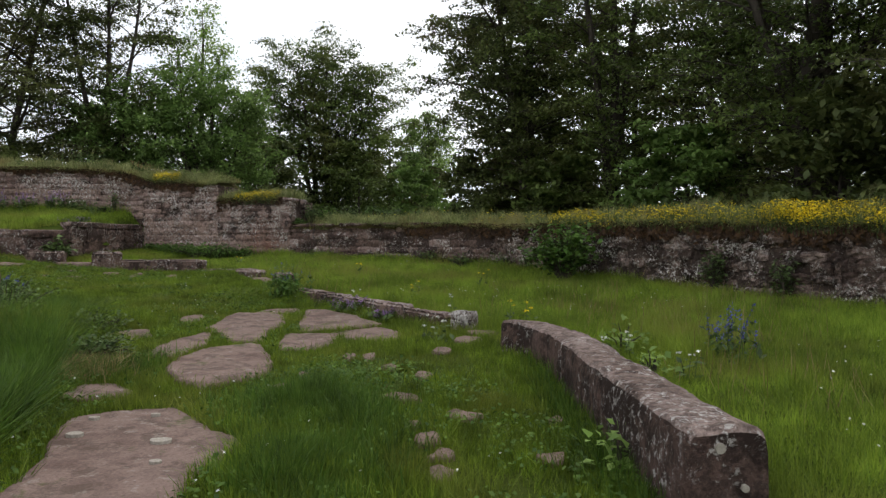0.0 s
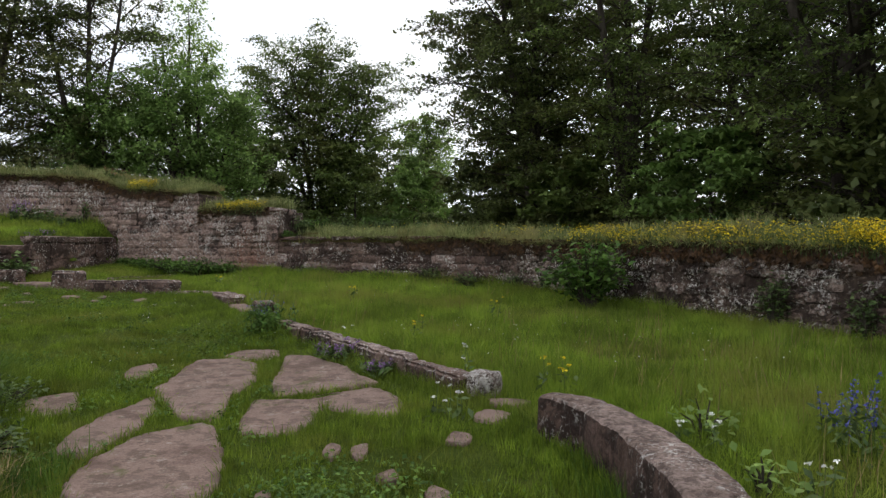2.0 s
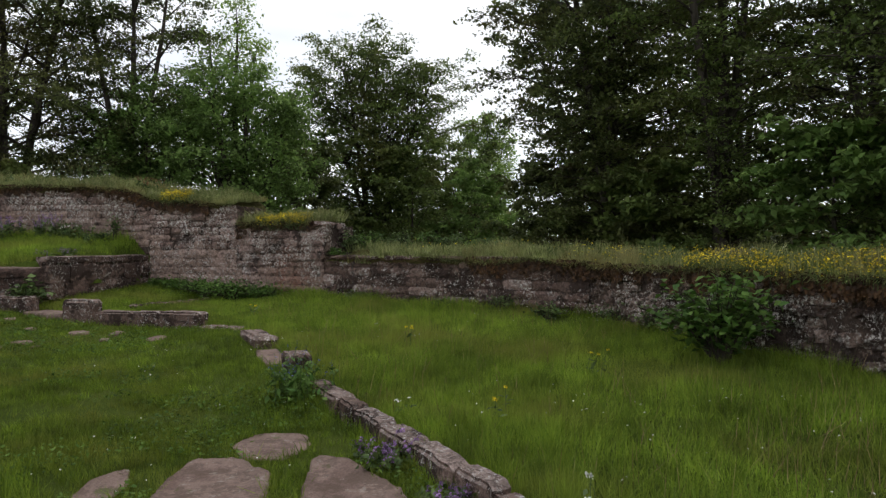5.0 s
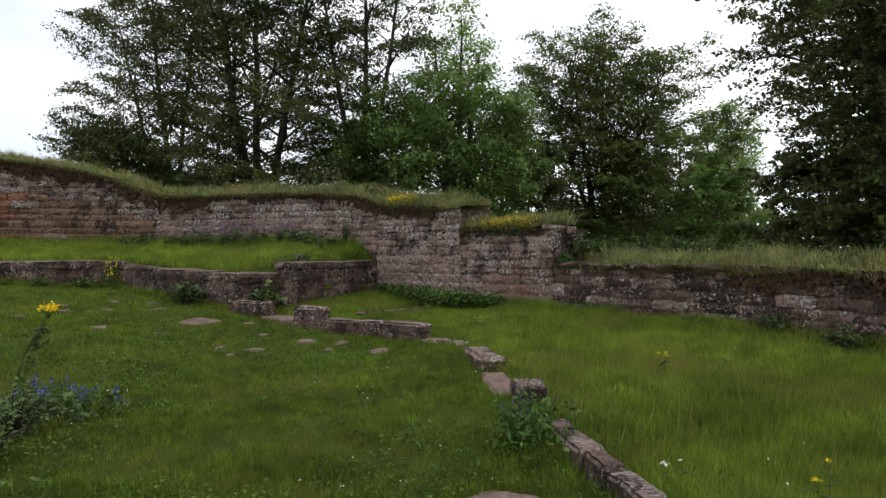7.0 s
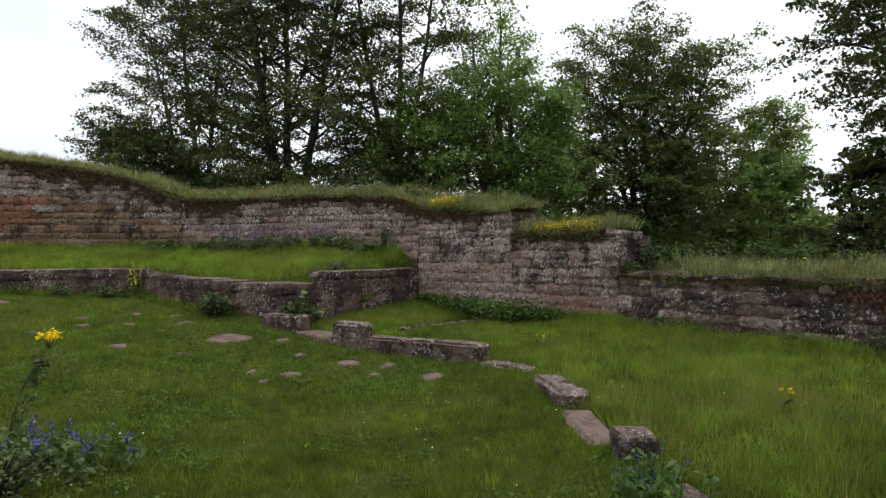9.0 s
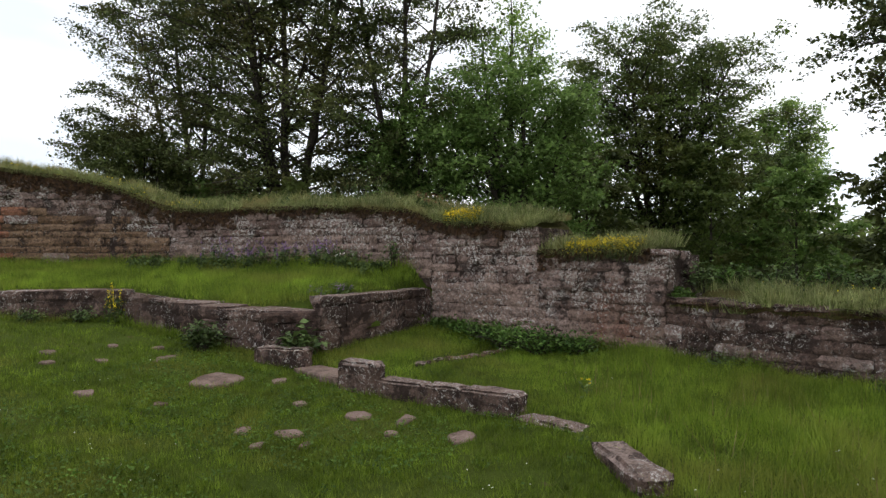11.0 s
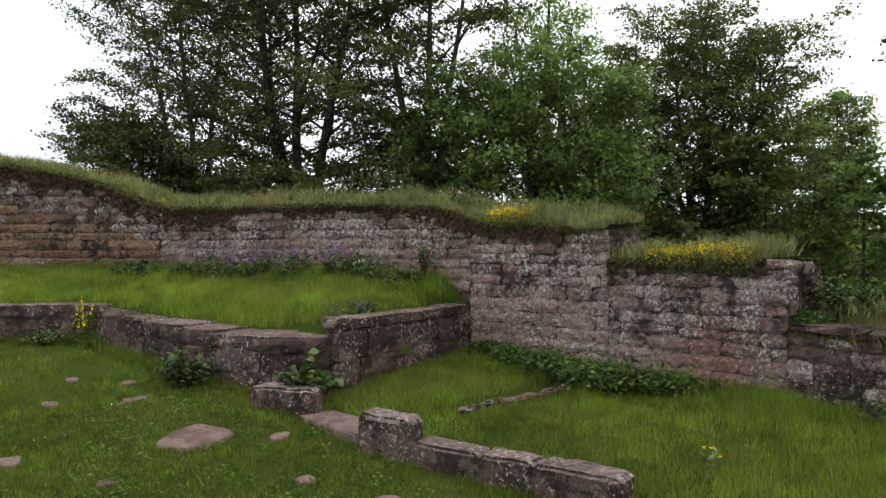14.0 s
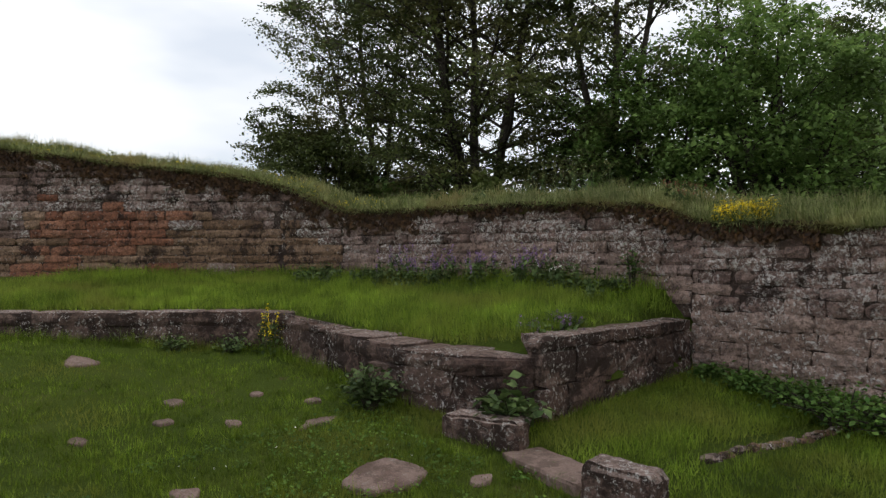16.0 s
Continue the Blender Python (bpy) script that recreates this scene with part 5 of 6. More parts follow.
x, y, hh = np.concatenate(fx), np.concatenate(fy), np.concatenate(fh)
ok = ~in_terrace(x, y) & (nearest(WALL, x, y)[0] > 0.04)
for o in OUTLINES:
    if np.ptp(o, axis=0).max() > 0.95:
        ok &= ~inside_outline(x, y, o.mean(0) + (o - o.mean(0)) * 0.93)
tagged(polys("edge_grass", blades(lift(x[ok], y[ok]), hh[ok], 0.006, gr, 0.75), 3, LAWN), "longer grass round stones and along wall feet", "grass", kind="stuff")

# thin seeding stems over the meadow
x, y = np.concatenate([gr.uniform(1.8, 8.5, 1700), gr.uniform(-7, 6, 1700)]), np.concatenate([gr.uniform(1.5, 13, 1700), gr.uniform(9, 21, 1700)])
ok = keep_off(x, y)
ok[ok] &= is_meadow(x[ok], y[ok])
x, y = x[ok], y[ok]
ok = noise2(x, y, 0.6, 81) > 0.42
x, y = x[ok], y[ok]
tagged(polys("meadow_stems", blades(lift(x, y), gr.uniform(0.26, 0.5, len(x)), 0.0048, gr, 0.45), 3, STRAW), "thin straw-coloured seeding stems in the meadow", "grass", kind="stuff")

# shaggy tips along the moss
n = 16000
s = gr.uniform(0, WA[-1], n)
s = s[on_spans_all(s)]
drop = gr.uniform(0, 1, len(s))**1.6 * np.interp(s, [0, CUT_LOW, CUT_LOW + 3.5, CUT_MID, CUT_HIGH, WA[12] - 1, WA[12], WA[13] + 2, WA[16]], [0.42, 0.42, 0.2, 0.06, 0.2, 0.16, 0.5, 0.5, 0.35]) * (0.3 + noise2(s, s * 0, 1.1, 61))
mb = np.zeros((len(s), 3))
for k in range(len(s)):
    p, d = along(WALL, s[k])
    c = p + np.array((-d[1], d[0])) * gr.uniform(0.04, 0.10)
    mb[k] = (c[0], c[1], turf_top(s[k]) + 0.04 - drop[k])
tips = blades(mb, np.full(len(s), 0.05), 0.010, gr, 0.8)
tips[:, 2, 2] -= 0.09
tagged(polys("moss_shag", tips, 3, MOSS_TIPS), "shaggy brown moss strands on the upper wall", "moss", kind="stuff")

# terrace grass
x, y = scatter(-25.5, -11.0, 12.0, 24.2, 1000, gr)
ok = in_terrace(x, y)
x, y = x[ok], y[ok]
f, s = nearest(TERRACE, x, y)
ta = arcs(TERRACE)
wide = np.interp(s, [ta[1] - 0.5, ta[2] - 0.4, ta[2], ta[3], ta[4], ta[5]], [0.35, 0.5, 0.85, 0.85, 0.5, 0.4])
d, _ = nearest(WALL, x, y)
ok = (np.abs(f) > wide + 0.1 * gr.normal(0, 1, len(x))) & (d > 0.08)
x, y, d = x[ok], y[ok], d[ok]
hh = 0.10 + 0.13 * noise2(x, y, 1.1, 12) + 0.16 * np.exp(-d / 0.5)
tagged(polys("terrace_grass", blades(lift(x, y, terrace_height), hh, 0.0075, gr, 0.6), 3, MEADOW), "bright grass on the raised terrace", "grass", kind="stuff")


# wall-top grass, by arc and depth behind the face
def on_wall(s, q):
    """Places on the turf for arcs s and depths q (metres behind the face)."""
    out = np.zeros((len(s), 3))
    for k in range(len(s)):
        p, d = along(WALL, s[k])
        c = p + np.array((-d[1], d[0])) * (0.06 - q[k])
        out[k] = (c[0], c[1], turf_top(s[k]) + turf_height(s[k], max(q[k], 0) / 2.2) - 0.02)
    return out


def on_spans(s):
    return ((s < CUT_MID - 0.06) | (s > CUT_MID + 0.42)) & (np.abs(s - CUT_HIGH) > 0.06)


n = 60000
s = gr.uniform(0, WA[-1], n)
q = np.abs(gr.beta(1.1, 2.4, n) * 2.0) - 0.03
keep = on_spans(s) & ~((s > CUT_MID - 1.3) & (s < CUT_MID) & (q < 0.8) & (gr.uniform(0, 1, n) < 0.85))
s, q = s[keep], q[keep]
s = np.concatenate([s, gr.uniform(CUT_HIGH + 0.06, CUT_HIGH + 0.7, 2200), gr.uniform(CUT_MID + 0.5, CUT_MID + 1.1, 1800)])
q = np.concatenate([q, gr.uniform(-0.03, 1.9, 4000)])
wb = on_wall(s, q)
hh = 0.07 + 0.20 * noise2(s, q, 1.2, 31) + 0.22 * noise2(s, q, 3.3, 32)**2
tagged(polys("wall_top_grass", blades(wb, hh, 0.011, gr, 0.6), 3, DRYGRASS), "dry grey-green grass along the wall tops", "grass", kind="stuff")
# overhanging fringe
s = gr.uniform(0, WA[-1], 26000)
s = s[on_spans(s) & ((s < CUT_MID - 3.2) | (s > CUT_MID))]
fb = on_wall(s, np.full(len(s), -0.02) + gr.uniform(-0.02, 0.08, len(s)))
fr3 = blades(fb, np.full(len(s), 0.15), 0.008, gr, 1.0)
for_tip = np.array([along(WALL, v)[1] for v in s])
fr3[:, 2, 0] += -for_tip[:, 1] * 0.10
fr3[:, 2, 1] += for_tip[:, 0] * 0.10
fr3[:, 2, 2] -= gr.uniform(0.05, 0.22, len(s))
tagged(polys("wall_top_fringe", fr3, 3, DRYGRASS), "grass fringe hanging over the wall edge", "grass", kind="stuff")


def flower_heads(centres, size, rng):
    """Small open flower heads: two crossed leaves each."""
    n = len(centres)
    a = leaves(centres, size, rng, 0.85, 1.6)
    b = leaves(centres + rng.normal(0, size * 0.25, (n, 3)), size, rng, 0.7, 1.6)
    return np.concatenate([a, b])


def wall_flowers(s0, s1, q0, q1, count, rise, label):
    s = gr.uniform(s0, s1, count)
    s = s[gr.uniform(0, 1, count) < 0.25 + noise2(s, s * 0, 1.5, 44)]
    q = gr.uniform(q0, q1, len(s))
    c = on_wall(s, q) + np.stack([0 * s, 0 * s, gr.uniform(-0.02, rise + 0.04, len(s)) + 0.10 * np.clip(q / 0.4, 0, 1)], 1)
    fl = empty_thing("yellow_flower_patch", tuple(c.mean(0)), label, "flowers", "flowers on the wall")
    o = c.mean(0)
    stuff(polys("bloom", flower_heads(c - o, 0.036, gr), 4, YELLOW, fl))
    st = blades(c - o - np.array([0, 0, 0.16]), np.full(len(s), 0.17), 0.006, gr, 0.12)
    stuff(polys("stalk", st, 3, HERB, fl))


wall_flowers(1.5, 6.6, -0.09, 0.5, 13000, 0.2, "dense cushion of yellow stonecrop flowers on the wall top")
wall_flowers(6.6, 12.6, -0.09, 0.4, 5200, 0.2, "yellow stonecrop flowers along the wall top")
wall_flowers(12.6, CUT_LOW + 0.5, 0.0, 0.5, 260, 0.24, "scattered yellow stonecrop flowers on the wall top")
wall_flowers(CUT_LOW + 0.5, CUT_MID - 1.5, 0.2, 1.4, 60, 0.25, "a few yellow flowers in the dry grass")
wall_flowers(CUT_MID + 0.5, CUT_MID + 2.3, -0.07, 0.3, 1700, 0.17, "yellow stonecrop cushion on the stepped wall")
wall_flowers(CUT_HIGH + 1.6, CUT_HIGH + 2.6, -0.07, 0.3, 1300, 0.2, "bright yellow flower cushion on the tall wall")
wall_flowers(WA[12] - 0.2, WA[13] + 0.6, 0.0, 0.4, 260, 0.16, "yellow flowers on the sloping wall top")
wall_flowers(WA[13] + 1.5, WA[15], 0.0, 0.4, 330, 0.14, "scattered yellow flowers on the high wall top")


def stalks(name, bases, height, label, category, head, head_len, group="", leaf_mat=None, lean=0.12, head_size=0.035, leaf_count=10, heads=26):
    """A clump of upright flowering stalks with leaves low down and flower spikes."""
    o = np.mean(bases, axis=0)
    root = empty_thing(name, tuple(o), label, category, group)
    verts, faces, lv, fl = [], [], [], []
    for b in bases:
        h = height * gr.uniform(0.65, 1.15)
        dx, dy = gr.normal(0, lean, 2) * h
        p = Vector(b - o)
        path = [p + Vector((dx * u * u, dy * u * u, h * u - (0.05 if u == 0 else 0))) for u in (0, 0.35, 0.7, 1.0)]
        tube(path, [0.006, 0.005, 0.004, 0.002], 3, verts, faces)
        for k in range(leaf_count):
            u = gr.uniform(0.02, 0.75)
            lv.append((p.x + dx * u * u + gr.normal(0, 0.05), p.y + dy * u * u + gr.normal(0, 0.05), p.z + h * u))
        for k in range(heads):
            u = 1 - head_len * gr.uniform(0, 1)
            fl.append((p.x + dx * u * u + gr.normal(0, 0.013), p.y + dy * u * u + gr.normal(0, 0.013), p.z + h * u))
    stuff(mesh_object("stalk", verts, faces, HERB, False, root))
    stuff(polys("foliage", leaves(np.array(lv), 0.075, gr, 0.5, 2.4), 4, leaf_mat or HERB, root))
    stuff(polys("bloom", leaves(np.array(fl), head_size, gr, 0.3), 4, head, root))
    return root


def around(x, y, r, n, f=ground_height):
    px, py = x + gr.normal(0, r, n), y + gr.normal(0, r, n)
    return lift(px, py, f)


BUG = "viper's bugloss with blue flower spikes in the grass"
stalks("bugloss", around(3.5, 6.45, 0.17, 13), 0.62, BUG, "flowers", BLUE, 0.55, "blue flower clumps", head_size=0.03)
stalks("bugloss", around(-3.15, 12.75, 0.19, 34), 0.6, "grey-green weed clump with a few blue spikes by the kerb", "flowers", BLUE, 0.2, "blue flower clumps", head_size=0.022, leaf_count=13, heads=5, leaf_mat=SHRUB)
stalks("bugloss", around(-8.75, 11.4, 0.35, 26), 0.42, "sprawling bugloss clump with blue flowers", "flowers", BLUE, 0.35, "blue flower clumps", lean=0.3, leaf_count=22, heads=16)
stalks("catmint", around(-1.62, 10.42, 0.16, 26), 0.22, "low purple catmint cushion by the kerb", "flowers", PURPLE, 0.6, "purple flower cushions", lean=0.3, head_size=0.028)
stalks("catmint", around(-0.87, 9.38, 0.13, 22), 0.2, "low purple catmint cushion by the kerb", "flowers", PURPLE, 0.6, "purple flower cushions", lean=0.3, head_size=0.028)
stalks("catmint", around(-12.0, 21.0, 0.2, 36, terrace_height), 0.14, "flat purple thyme cushion on the terrace wall", "flowers", PURPLE, 0.7, "purple flower cushions", lean=0.4, head_size=0.03, heads=14)
for k, (x, y, n) in enumerate(((-16.2, 23.3, 26), (-15.3, 23.5, 22), (-14.2, 23.55, 26), (-17.2, 23.2, 20))):
    stalks("tall_catmint", around(x, y, 0.26, n, terrace_height), 0.75, "tall pale purple flowering herb before the wall", "flowers", PURPLE, 0.35, "purple herbs on the terrace", head_size=0.036, leaf_count=16, heads=22)
for k, (x, y, h) in enumerate(((-13.3, 23.4, 0.6), (-12.6, 23.4, 0.3), (-18.2, 23.2, 0.4), (-19.6, 22.9, 0.4))):
    stalks("tall_weed", around(x, y, 0.28, 22, terrace_height), h, "leafy green weed clump at the foot of the wall", "weeds", WHITE if k == 0 else HERB, 0.12, "weeds on the terrace", leaf_count=24, heads=5, head_size=0.03)
rx, ry = -9.72, 11.55
rag = empty_thing("ragwort", (rx, ry, gz_at(rx, ry)), "single yellow ragwort on a dark bent stalk", "flowers", "yellow wildflowers")
rv_, rf_ = [], []
bend = [Vector((0.40 * u * u + 0.05 * u, 0.16 * u * u, 1.18 * u - 0.05)) for u in (0, 0.25, 0.5, 0.75, 1.0)]
tube(bend, [0.016, 0.014, 0.012, 0.010, 0.007], 5, rv_, rf_)
tips = []
for k in range(9):
    a = k * 2.4
    tp = bend[4] + Vector((0.10 * math.cos(a) * (0.4 + 0.07 * k), 0.10 * math.sin(a) * (0.4 + 0.07 * k), 0.07 + 0.01 * (k % 3)))
    tube([bend[4] - Vector((0, 0, 0.06)), tp], [0.005, 0.003], 3, rv_, rf_)
    tips.append(tp)
mesh_object("stalk", rv_, rf_, HERB, True, rag)
stuff(polys("foliage", leaves(np.array([tuple(bend[0].lerp(bend[4], gr.uniform(0.02, 0.9)) + Vector(gr.normal(0, 0.035, 3))) for _ in range(120)]), 0.07, gr, 0.4, 2.2), 4, HERB, rag))
stuff(polys("bloom", flower_heads(np.repeat(np.array([tuple(p) for p in tips]), 9, axis=0) + gr.normal(0, 0.02, (81, 3)), 0.04, gr), 4, YELLOW, rag))
for k, (x, y, h) in enumerate(((1.13, 8.2, 0.45), (1.04, 14.2, 0.4), (-0.5, 11.8, 0.4), (-2.17, 16.0, 0.35), (-6.12, 19.0, 0.3), (1.3, 8.35, 0.4))):
    stalks("hawkweed", around(x, y, 0.1, 3), h, "yellow hawkweed flowers in the meadow", "flowers", YELLOW, 0.06, "yellow wildflowers", heads=14, leaf_count=4, head_size=0.028)
stalks("tutsan", around(-17.55, 20.05, 0.12, 14), 0.85, "yellow flowering herb leaning on the terrace wall", "flowers", YELLOW, 0.6, "yellow wildflowers", heads=12, leaf_count=12, head_size=0.05)

# white yarrow heads by the kerb and in the meadow
for x, y, h in ((-0.03, 7.37, 0.3), (0.09, 7.24, 0.3), (2.06, 6.67, 0.35), (2.25, 6.5, 0.3), (0.27, 8.93, 0.4), (-1.65, 12.07, 0.3), (2.7, 5.4, 0.3)):
    stalks("yarrow", around(x, y, 0.05, 3), h, "white yarrow with flat flower heads in the grass", "flowers", WHITE, 0.04, "white wildflowers", heads=8, leaf_count=4, head_size=0.032)

# stiff seed stalks on the wall tops
for s0, s1, n, h, head in ((0.5, CUT_LOW, 70, 0.42, HERB), (CUT_LOW, CUT_MID - 1.5, 34, 0.36, HERB), (CUT_TERR + 0.2, CUT_TERR + 1.0, 26, 0.3, RED), (CUT_TERR + 2.2, CUT_TERR + 3.9, 34, 0.75, DRYGRASS), (CUT_TERR + 3.9, WA[12], 60, 0.42, DRYGRASS), (CUT_HIGH + 0.3, CUT_TERR, 40, 0.3, DRYGRASS), (WA[13], WA[15], 26, 0.25, YELLOW)):
    s = gr.uniform(s0, s1, n)
    stalks("seed_stalks", on_wall(s, gr.uniform(0.2, 1.5, n)), h, "stiff dry seed stalks standing on the wall top", "weeds", head, 0.3, "stalks on the wall", heads=9, leaf_count=5, head_size=0.03)


def leafy_shrub(name, place, size, stems, leaf, count, label, material, group="", category="shrub"):
    """A leafy shrub: thin stems from the base, big leaves in tiers."""
    root = empty_thing(name, place, label, category, group)
    verts, faces, cs = [], [], []
    for k in range(stems):
        az, rr = gr.uniform(0, 2 * np.pi), gr.uniform(0.25, 1)
        end = Vector((math.cos(az) * size[0] * rr, math.sin(az) * size[1] * rr, size[2] * gr.uniform(0.45, 1.0) * (1.1 - 0.35 * rr)))
        path = [Vector((0.05 * math.cos(az), 0.05 * math.sin(az), -0.05)), end * 0.5 + Vector((0, 0, 0.12 * size[2])), end]
        tube(path, [0.014, 0.010, 0.004], 4, verts, faces)
        for j in range(count):
            u = gr.uniform(0.25, 1.08)
            c = path[1].lerp(path[2], (u - 0.5) * 2) if u > 0.5 else path[0].lerp(path[1], u * 2)
            cs.append((c.x + gr.normal(0, 0.10), c.y + gr.normal(0, 0.10), c.z + gr.normal(0, 0.06)))
    stuff(mesh_object("stalk", verts, faces, BARK, False, root))
    stuff(polys("foliage", leaves(np.array(cs), leaf, gr, 0.68, 1.5), 4, material, root))
    return root


leafy_shrub("sycamore_shrub", (2.95, 14.75, gz_at(2.95, 14.75)), (1.0, 0.75, 1.5), 84, 0.14, 20, "bushy sycamore shrub with large green leaves against the wall", SHRUB)
leafy_shrub("ivy_bush", (5.55, 12.25, gz_at(5.5, 12.2)), (0.35, 0.25, 1.0), 22, 0.08, 26, "straggling dark climber on the rubble wall", HERB)
leafy_shrub("ivy_bush", (6.35, 10.95, gz_at(6.3, 10.9)), (0.3, 0.25, 0.9), 16, 0.08, 22, "straggling dark climber on the rubble wall", HERB)
leafy_shrub("hellebore", (-11.72, 19.45, gz_at(-11.7, 19.4)), (0.42, 0.3, 0.72), 24, 0.17, 12, "dark glossy leafed plant in the terrace corner", HERB)
leafy_shrub("nettle_clump", (-13.75, 18.95, gz_at(-13.7, 18.9)), (0.5, 0.35, 0.62), 34, 0.10, 20, "dark green nettle clump before the terrace wall", HERB)
leafy_shrub("wall_seedling", (-12.05, 23.75, 2.45), (0.2, 0.12, 0.75), 9, 0.10, 12, "green seedling in the wall joint", SHRUB)
leafy_shrub("young_sycamore", (1.27, 2.8, gz_at(1.27, 2.8)), (0.13, 0.2, 0.34), 7, 0.09, 8, "yellow-green sycamore seedling beside the parapet", MAPLE_LIGHT)
leafy_shrub("young_sycamore", (2.35, 6.9, gz_at(2.35, 6.9)), (0.22, 0.22, 0.42), 9, 0.10, 7, "yellow-green sycamore seedling in the meadow", MAPLE_LIGHT)
leafy_shrub("young_sycamore", (2.3, 5.6, gz_at(2.3, 5.6)), (0.18, 0.18, 0.34), 7, 0.10, 7, "yellow-green sycamore seedling in the meadow", MAPLE_LIGHT)
for k, (x, y, w) in enumerate(((-9.9, 23.2, 0.45), (-9.2, 22.9, 0.7), (-8.5, 22.5, 0.95), (-7.75, 22.3, 1.0), (-7.0, 22.3, 0.65), (-10.6, 23.5, 0.3))):
    leafy_shrub("bramble", (x, y, gz_at(x, y)), (w, w * 0.7, 0.6 * w), 40, 0.08, 26, "low bramble thicket at the foot of the wall", SHRUB, "bramble thicket")
for k, (x, y, w, h) in enumerate(((1.9, 18.0, 0.5, 0.5), (2.4, 17.2, 0.4, 0.6), (0.6, 18.9, 0.5, 0.3), (-1.8, 20.3, 0.45, 0.25), (-4.0, 21.3, 0.4, 0.25), (-19.0, 18.95, 0.4, 0.3), (-18.2, 19.6, 0.35, 0.3), (-0.4, 19.8, 0.4, 0.35))):
    leafy_shrub("weed_clump", (x, y, gz_at(x, y)), (w, w * 0.6, h), 18, 0.07, 18, "rank green weeds at the foot of the wall", HERB, "weeds by the wall", "weeds")
for k, (x, y, w, h) in enumerate(((-5.0, 5.2, 0.6, 0.7), (-5.6, 6.8, 0.7, 0.75), (-4.5, 7.3, 0.45, 0.4), (-6.2, 8.3, 0.7, 0.7), (-4.1, 4.0, 0.4, 0.35), (-3.8, 6.1, 0.35, 0.3), (-8.4, 10.6, 0.55, 0.55), (-7.9, 9.9, 0.5, 0.5))):
    leafy_shrub("tall_weeds", (x, y, gz_at(x, y)), (w, w, h), 34, 0.055, 26, "tall feathery weeds at the path's edge", HERB, "weeds by the path", "weeds")

# rank grass at the path's edge
n = 24000
y = gr.uniform(2.0, 8.8, n)
x = np.interp(y, (2.0, 3.5, 4.3, 5.2, 6.2, 7.5, 8.8), (-2.75, -3.05, -3.5, -3.75, -4.3, -4.95, -5.3)) - np.abs(gr.normal(0, 0.9, n)) + 0.25 * (noise2(y, y * 0, 1.5, 57) - 0.5)
ok = keep_off(x, y)
x, y = x[ok], y[ok]
tagged(polys("rank_grass", blades(lift(x, y), 0.20 + 0.46 * noise2(x, y, 1.3, 51), 0.005, gr, 0.9), 3, LUSH), "rank tall grass and weeds along the path", "grass", kind="stuff")

# lush dark clumps beside the large slab
cx = [gr.normal(-0.85, 0.34, 5200), gr.normal(-0.68, 0.22, 4200), gr.normal(-1.2, 0.3, 2200), gr.normal(1.22, 0.12, 2200), gr.normal(-3.4, 0.35, 2200)]
cy = [gr.normal(3.6, 0.42, 5200), gr.normal(2.75, 0.36, 4200), gr.normal(4.35, 0.2, 2200), gr.uniform(2.0, 6.4, 2200), gr.normal(5.5, 0.3, 2200)]
x, y = np.concatenate(cx), np.concatenate(cy)
ok = keep_off(x, y)
x, y = x[ok], y[ok]
tagged(polys("lush_grass", blades(lift(x, y), 0.10 + 0.20 * noise2(x, y, 2.1, 53), 0.0046, gr, 0.7), 3, LUSH), "lush dark grass clumps beside the paving", "grass", kind="stuff")
# small leaves of clover and plantain all over the lawn
x, y = scatter(-14, 1.4, 1.5, 19, 330, gr)
ok = noise2(x, y, 0.9, 55) * 0.6 + noise2(x, y, 3.1, 56) * 0.4 > 0.52
x, y = x[ok], y[ok]
ok = keep_off(x, y)
x, y = x[ok], y[ok]
ok = ~is_meadow(x, y)
c = lift(x[ok], y[ok])
c[:, 2] += gr.uniform(0.03, 0.10, len(c))
tagged(polys("lawn_herbs", leaves(c, 0.042, gr, 0.75), 4, LUSH), "clover and plantain leaves among the lawn grass", "clover", kind="stuff")

# rank growth on the wall top beside the step
for k, (ds, q, w, h) in enumerate(((0.25, 0.9, 0.3, 0.55), (0.6, 1.3, 0.45, 0.6), (1.3, 1.7, 0.5, 0.6), (2.2, 1.9, 0.5, 0.55), (3.2, 2.0, 0.5, 0.5), (0.15, 0.35, 0.16, 0.35), (4.4, 2.0, 0.5, 0.5))):
    p = on_wall(np.array([CUT_MID - ds]), np.array([q]))[0]
    leafy_shrub("weed_clump", tuple(p), (w, w * 0.8, h), 26, 0.08, 22, "rank green weeds on the wall top by the step", SHRUB if k % 2 else HERB, "weeds by the step", "weeds")

# straw, clover and daisies
u = gr.uniform(0, 1, 2600)
x, y = -4.8 + 1.5 * u + gr.normal(0, 0.16, 2600), 6.3 - 1.1 * u + gr.normal(0, 0.2, 2600)
st = blades(lift(x, y) + np.array([0, 0, 0.06]), np.full(2600, 0.13), 0.0042, gr, 2.6)
tagged(polys("straw", st, 3, STRAW), "matted dry straw on the path's edge", "straw", kind="stuff")
x, y = scatter(-14, 6, 2, 20, 3.2, gr)
ok = keep_off(x, y)
x, y = x[ok], y[ok]
ok = noise2(x, y, 0.5, 77) > 0.55
c = lift(x[ok], y[ok]) + np.array([0, 0, 0.10])
c[:, 2] += 0.16 * is_meadow(c[:, 0], c[:, 1])
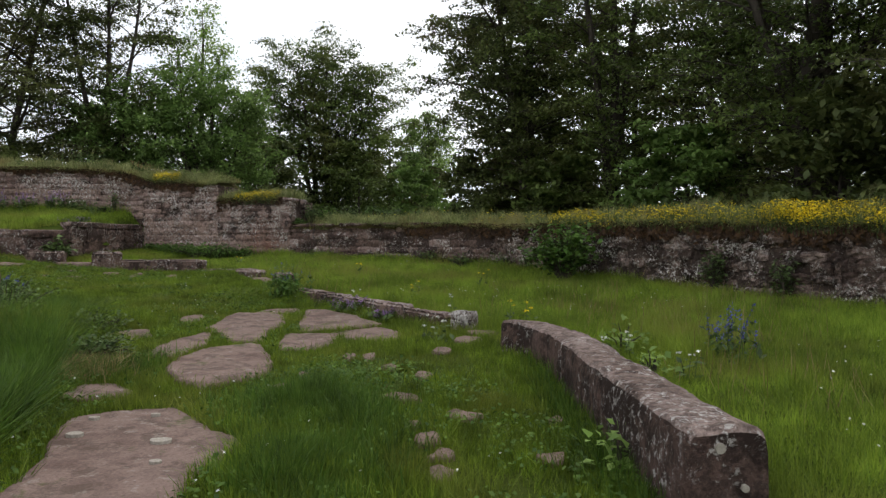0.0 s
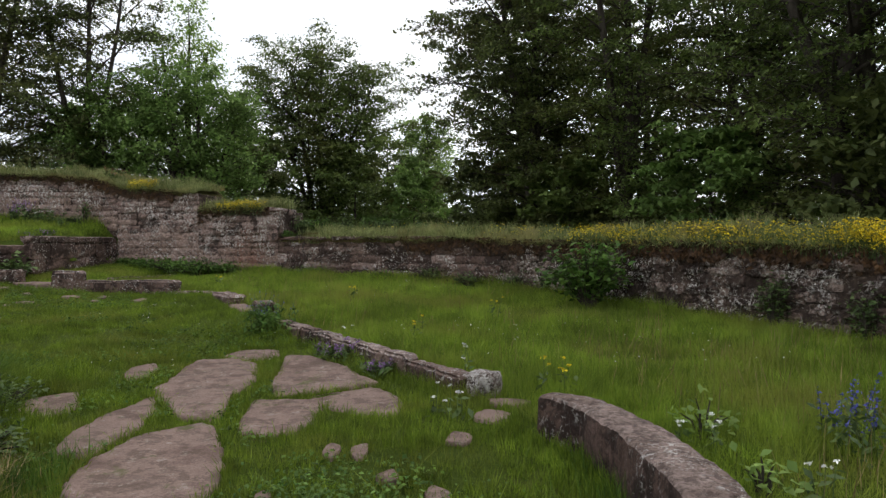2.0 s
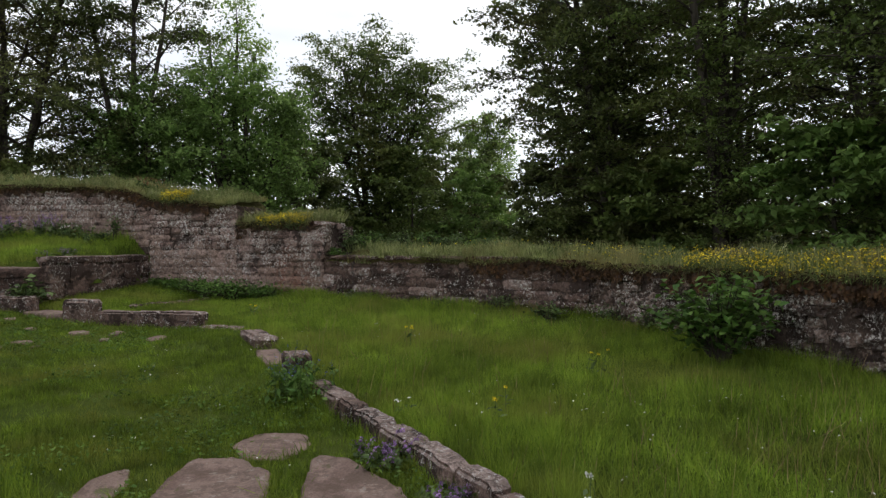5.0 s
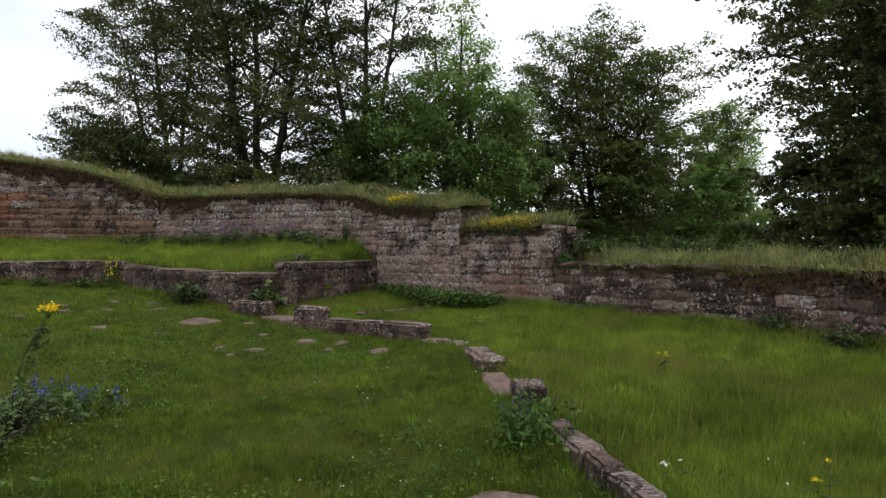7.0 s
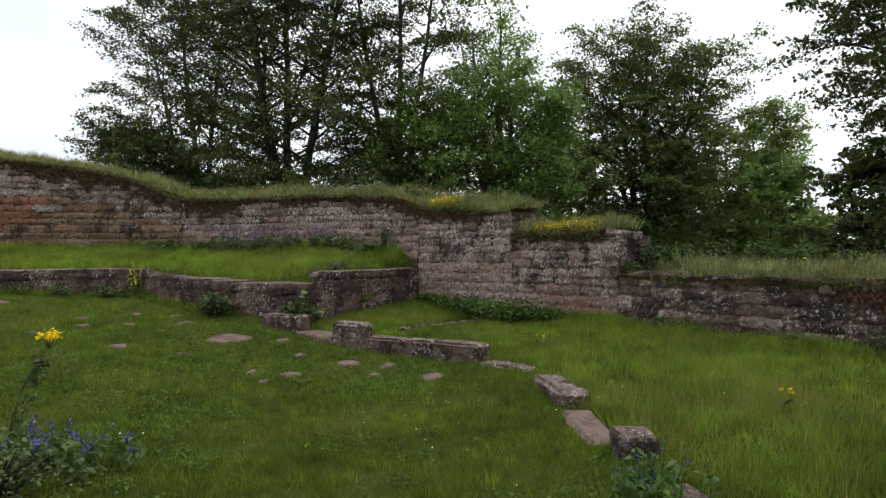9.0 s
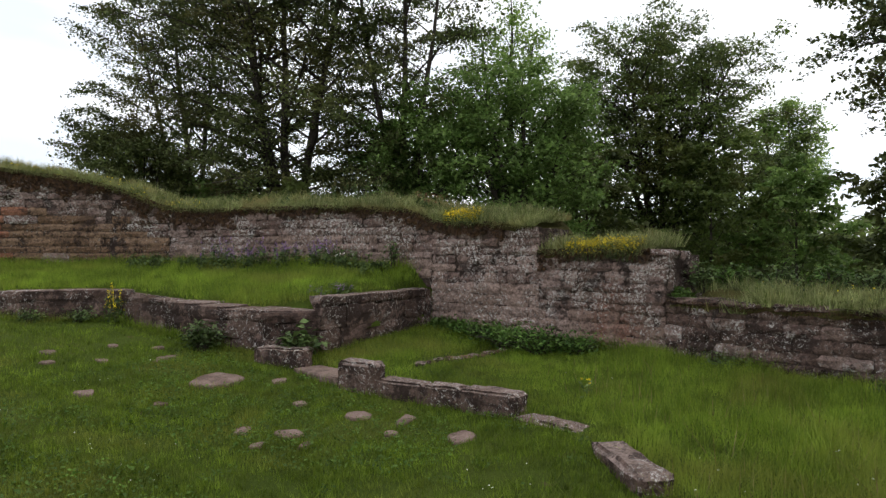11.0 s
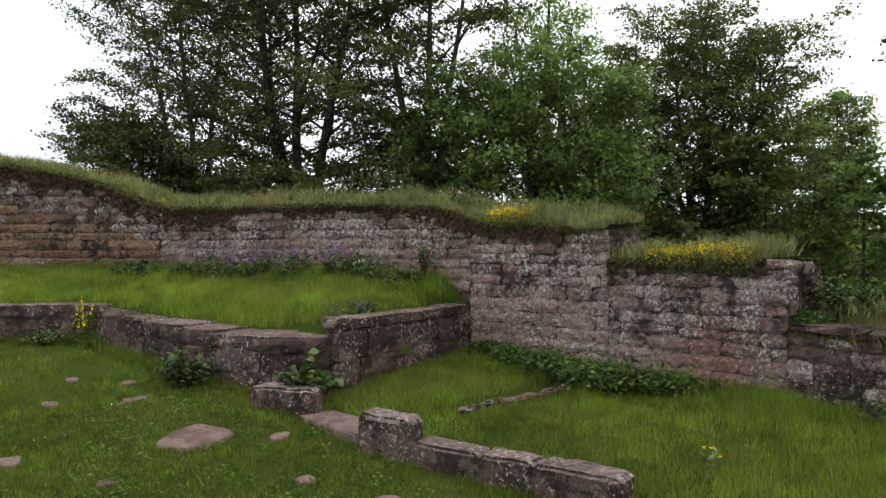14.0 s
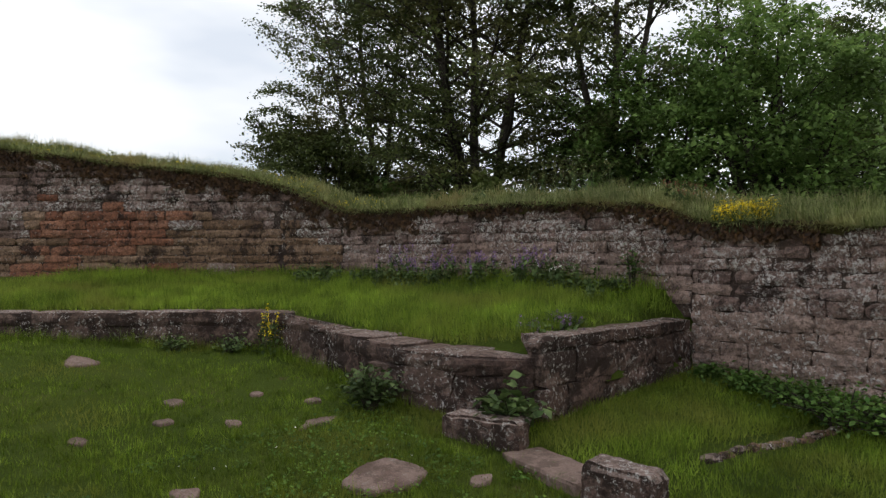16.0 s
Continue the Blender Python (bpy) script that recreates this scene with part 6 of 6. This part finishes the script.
tagged(polys("daisies", flower_heads(c, 0.021, gr), 4, WHITE), "scattered small white daisies and clover", "flowers", kind="stuff")
cl = []
for cx, cy, n in ((-0.9, 5.2, 900), (-1.2, 4.6, 500), (-0.6, 3.6, 400), (-3.2, 6.0, 250), (0.1, 4.9, 300)):
    px, py = gr.normal(cx, 0.32, n), gr.normal(cy, 0.35, n)
    ok = keep_off(px, py)
    cl.append(lift(px[ok], py[ok]) + np.stack([0 * px[ok], 0 * px[ok], gr.uniform(0.04, 0.12, ok.sum())], 1))
tagged(polys("clover", leaves(np.concatenate(cl), 0.035, gr, 0.8), 4, SHRUB), "low clover patches in the path's grass", "clover", kind="stuff")


# pale lichen rosettes on the largest slab
big = bpy.data.objects["paving_slab"]
for k, (x, y, r0) in enumerate(((-2.52, 3.28, 0.06), (-1.86, 3.17, 0.075), (-2.62, 3.75, 0.04), (-2.2, 3.9, 0.035), (-1.7, 2.7, 0.04))):
    ring = [(x + r0 * (1 + 0.25 * noise.noise((math.cos(a) * 2, math.sin(a) * 2, k))) * math.cos(a) - big.location.x, y + r0 * 0.8 * (1 + 0.25 * noise.noise((math.cos(a) * 2, math.sin(a) * 2, k + 5))) * math.sin(a) - big.location.y, 0.035 + 0.024) for a in [i * math.pi / 8 for i in range(16)]]
    low = [(px, py, pz - 0.03) for px, py, pz in ring]
    mesh_object("lichen_rosette", ring + low, [tuple(range(16))] + [(i, i + 16, (i + 1) % 16 + 16, (i + 1) % 16) for i in range(16)], LICHEN, False, big)
# round lichen spots on the end of the parapet
for k, (ox, z, r0) in enumerate(((-0.04, 0.235, 0.028), (0.09, 0.03, 0.02))):
    ring = [(0.08 + ox + r0 * (1 + 0.2 * noise.noise((math.cos(a), math.sin(a), k))) * math.cos(a), -2.118, z + 0.2 + r0 * math.sin(a)) for a in [i * math.pi / 8 for i in range(16)]]
    back = [(px, py + 0.06, pz) for px, py, pz in ring]
    mesh_object("lichen_rosette", ring + back, [tuple(range(16))] + [(i, (i + 1) % 16, (i + 1) % 16 + 16, i + 16) for i in range(16)], LICHEN, False, parapet)
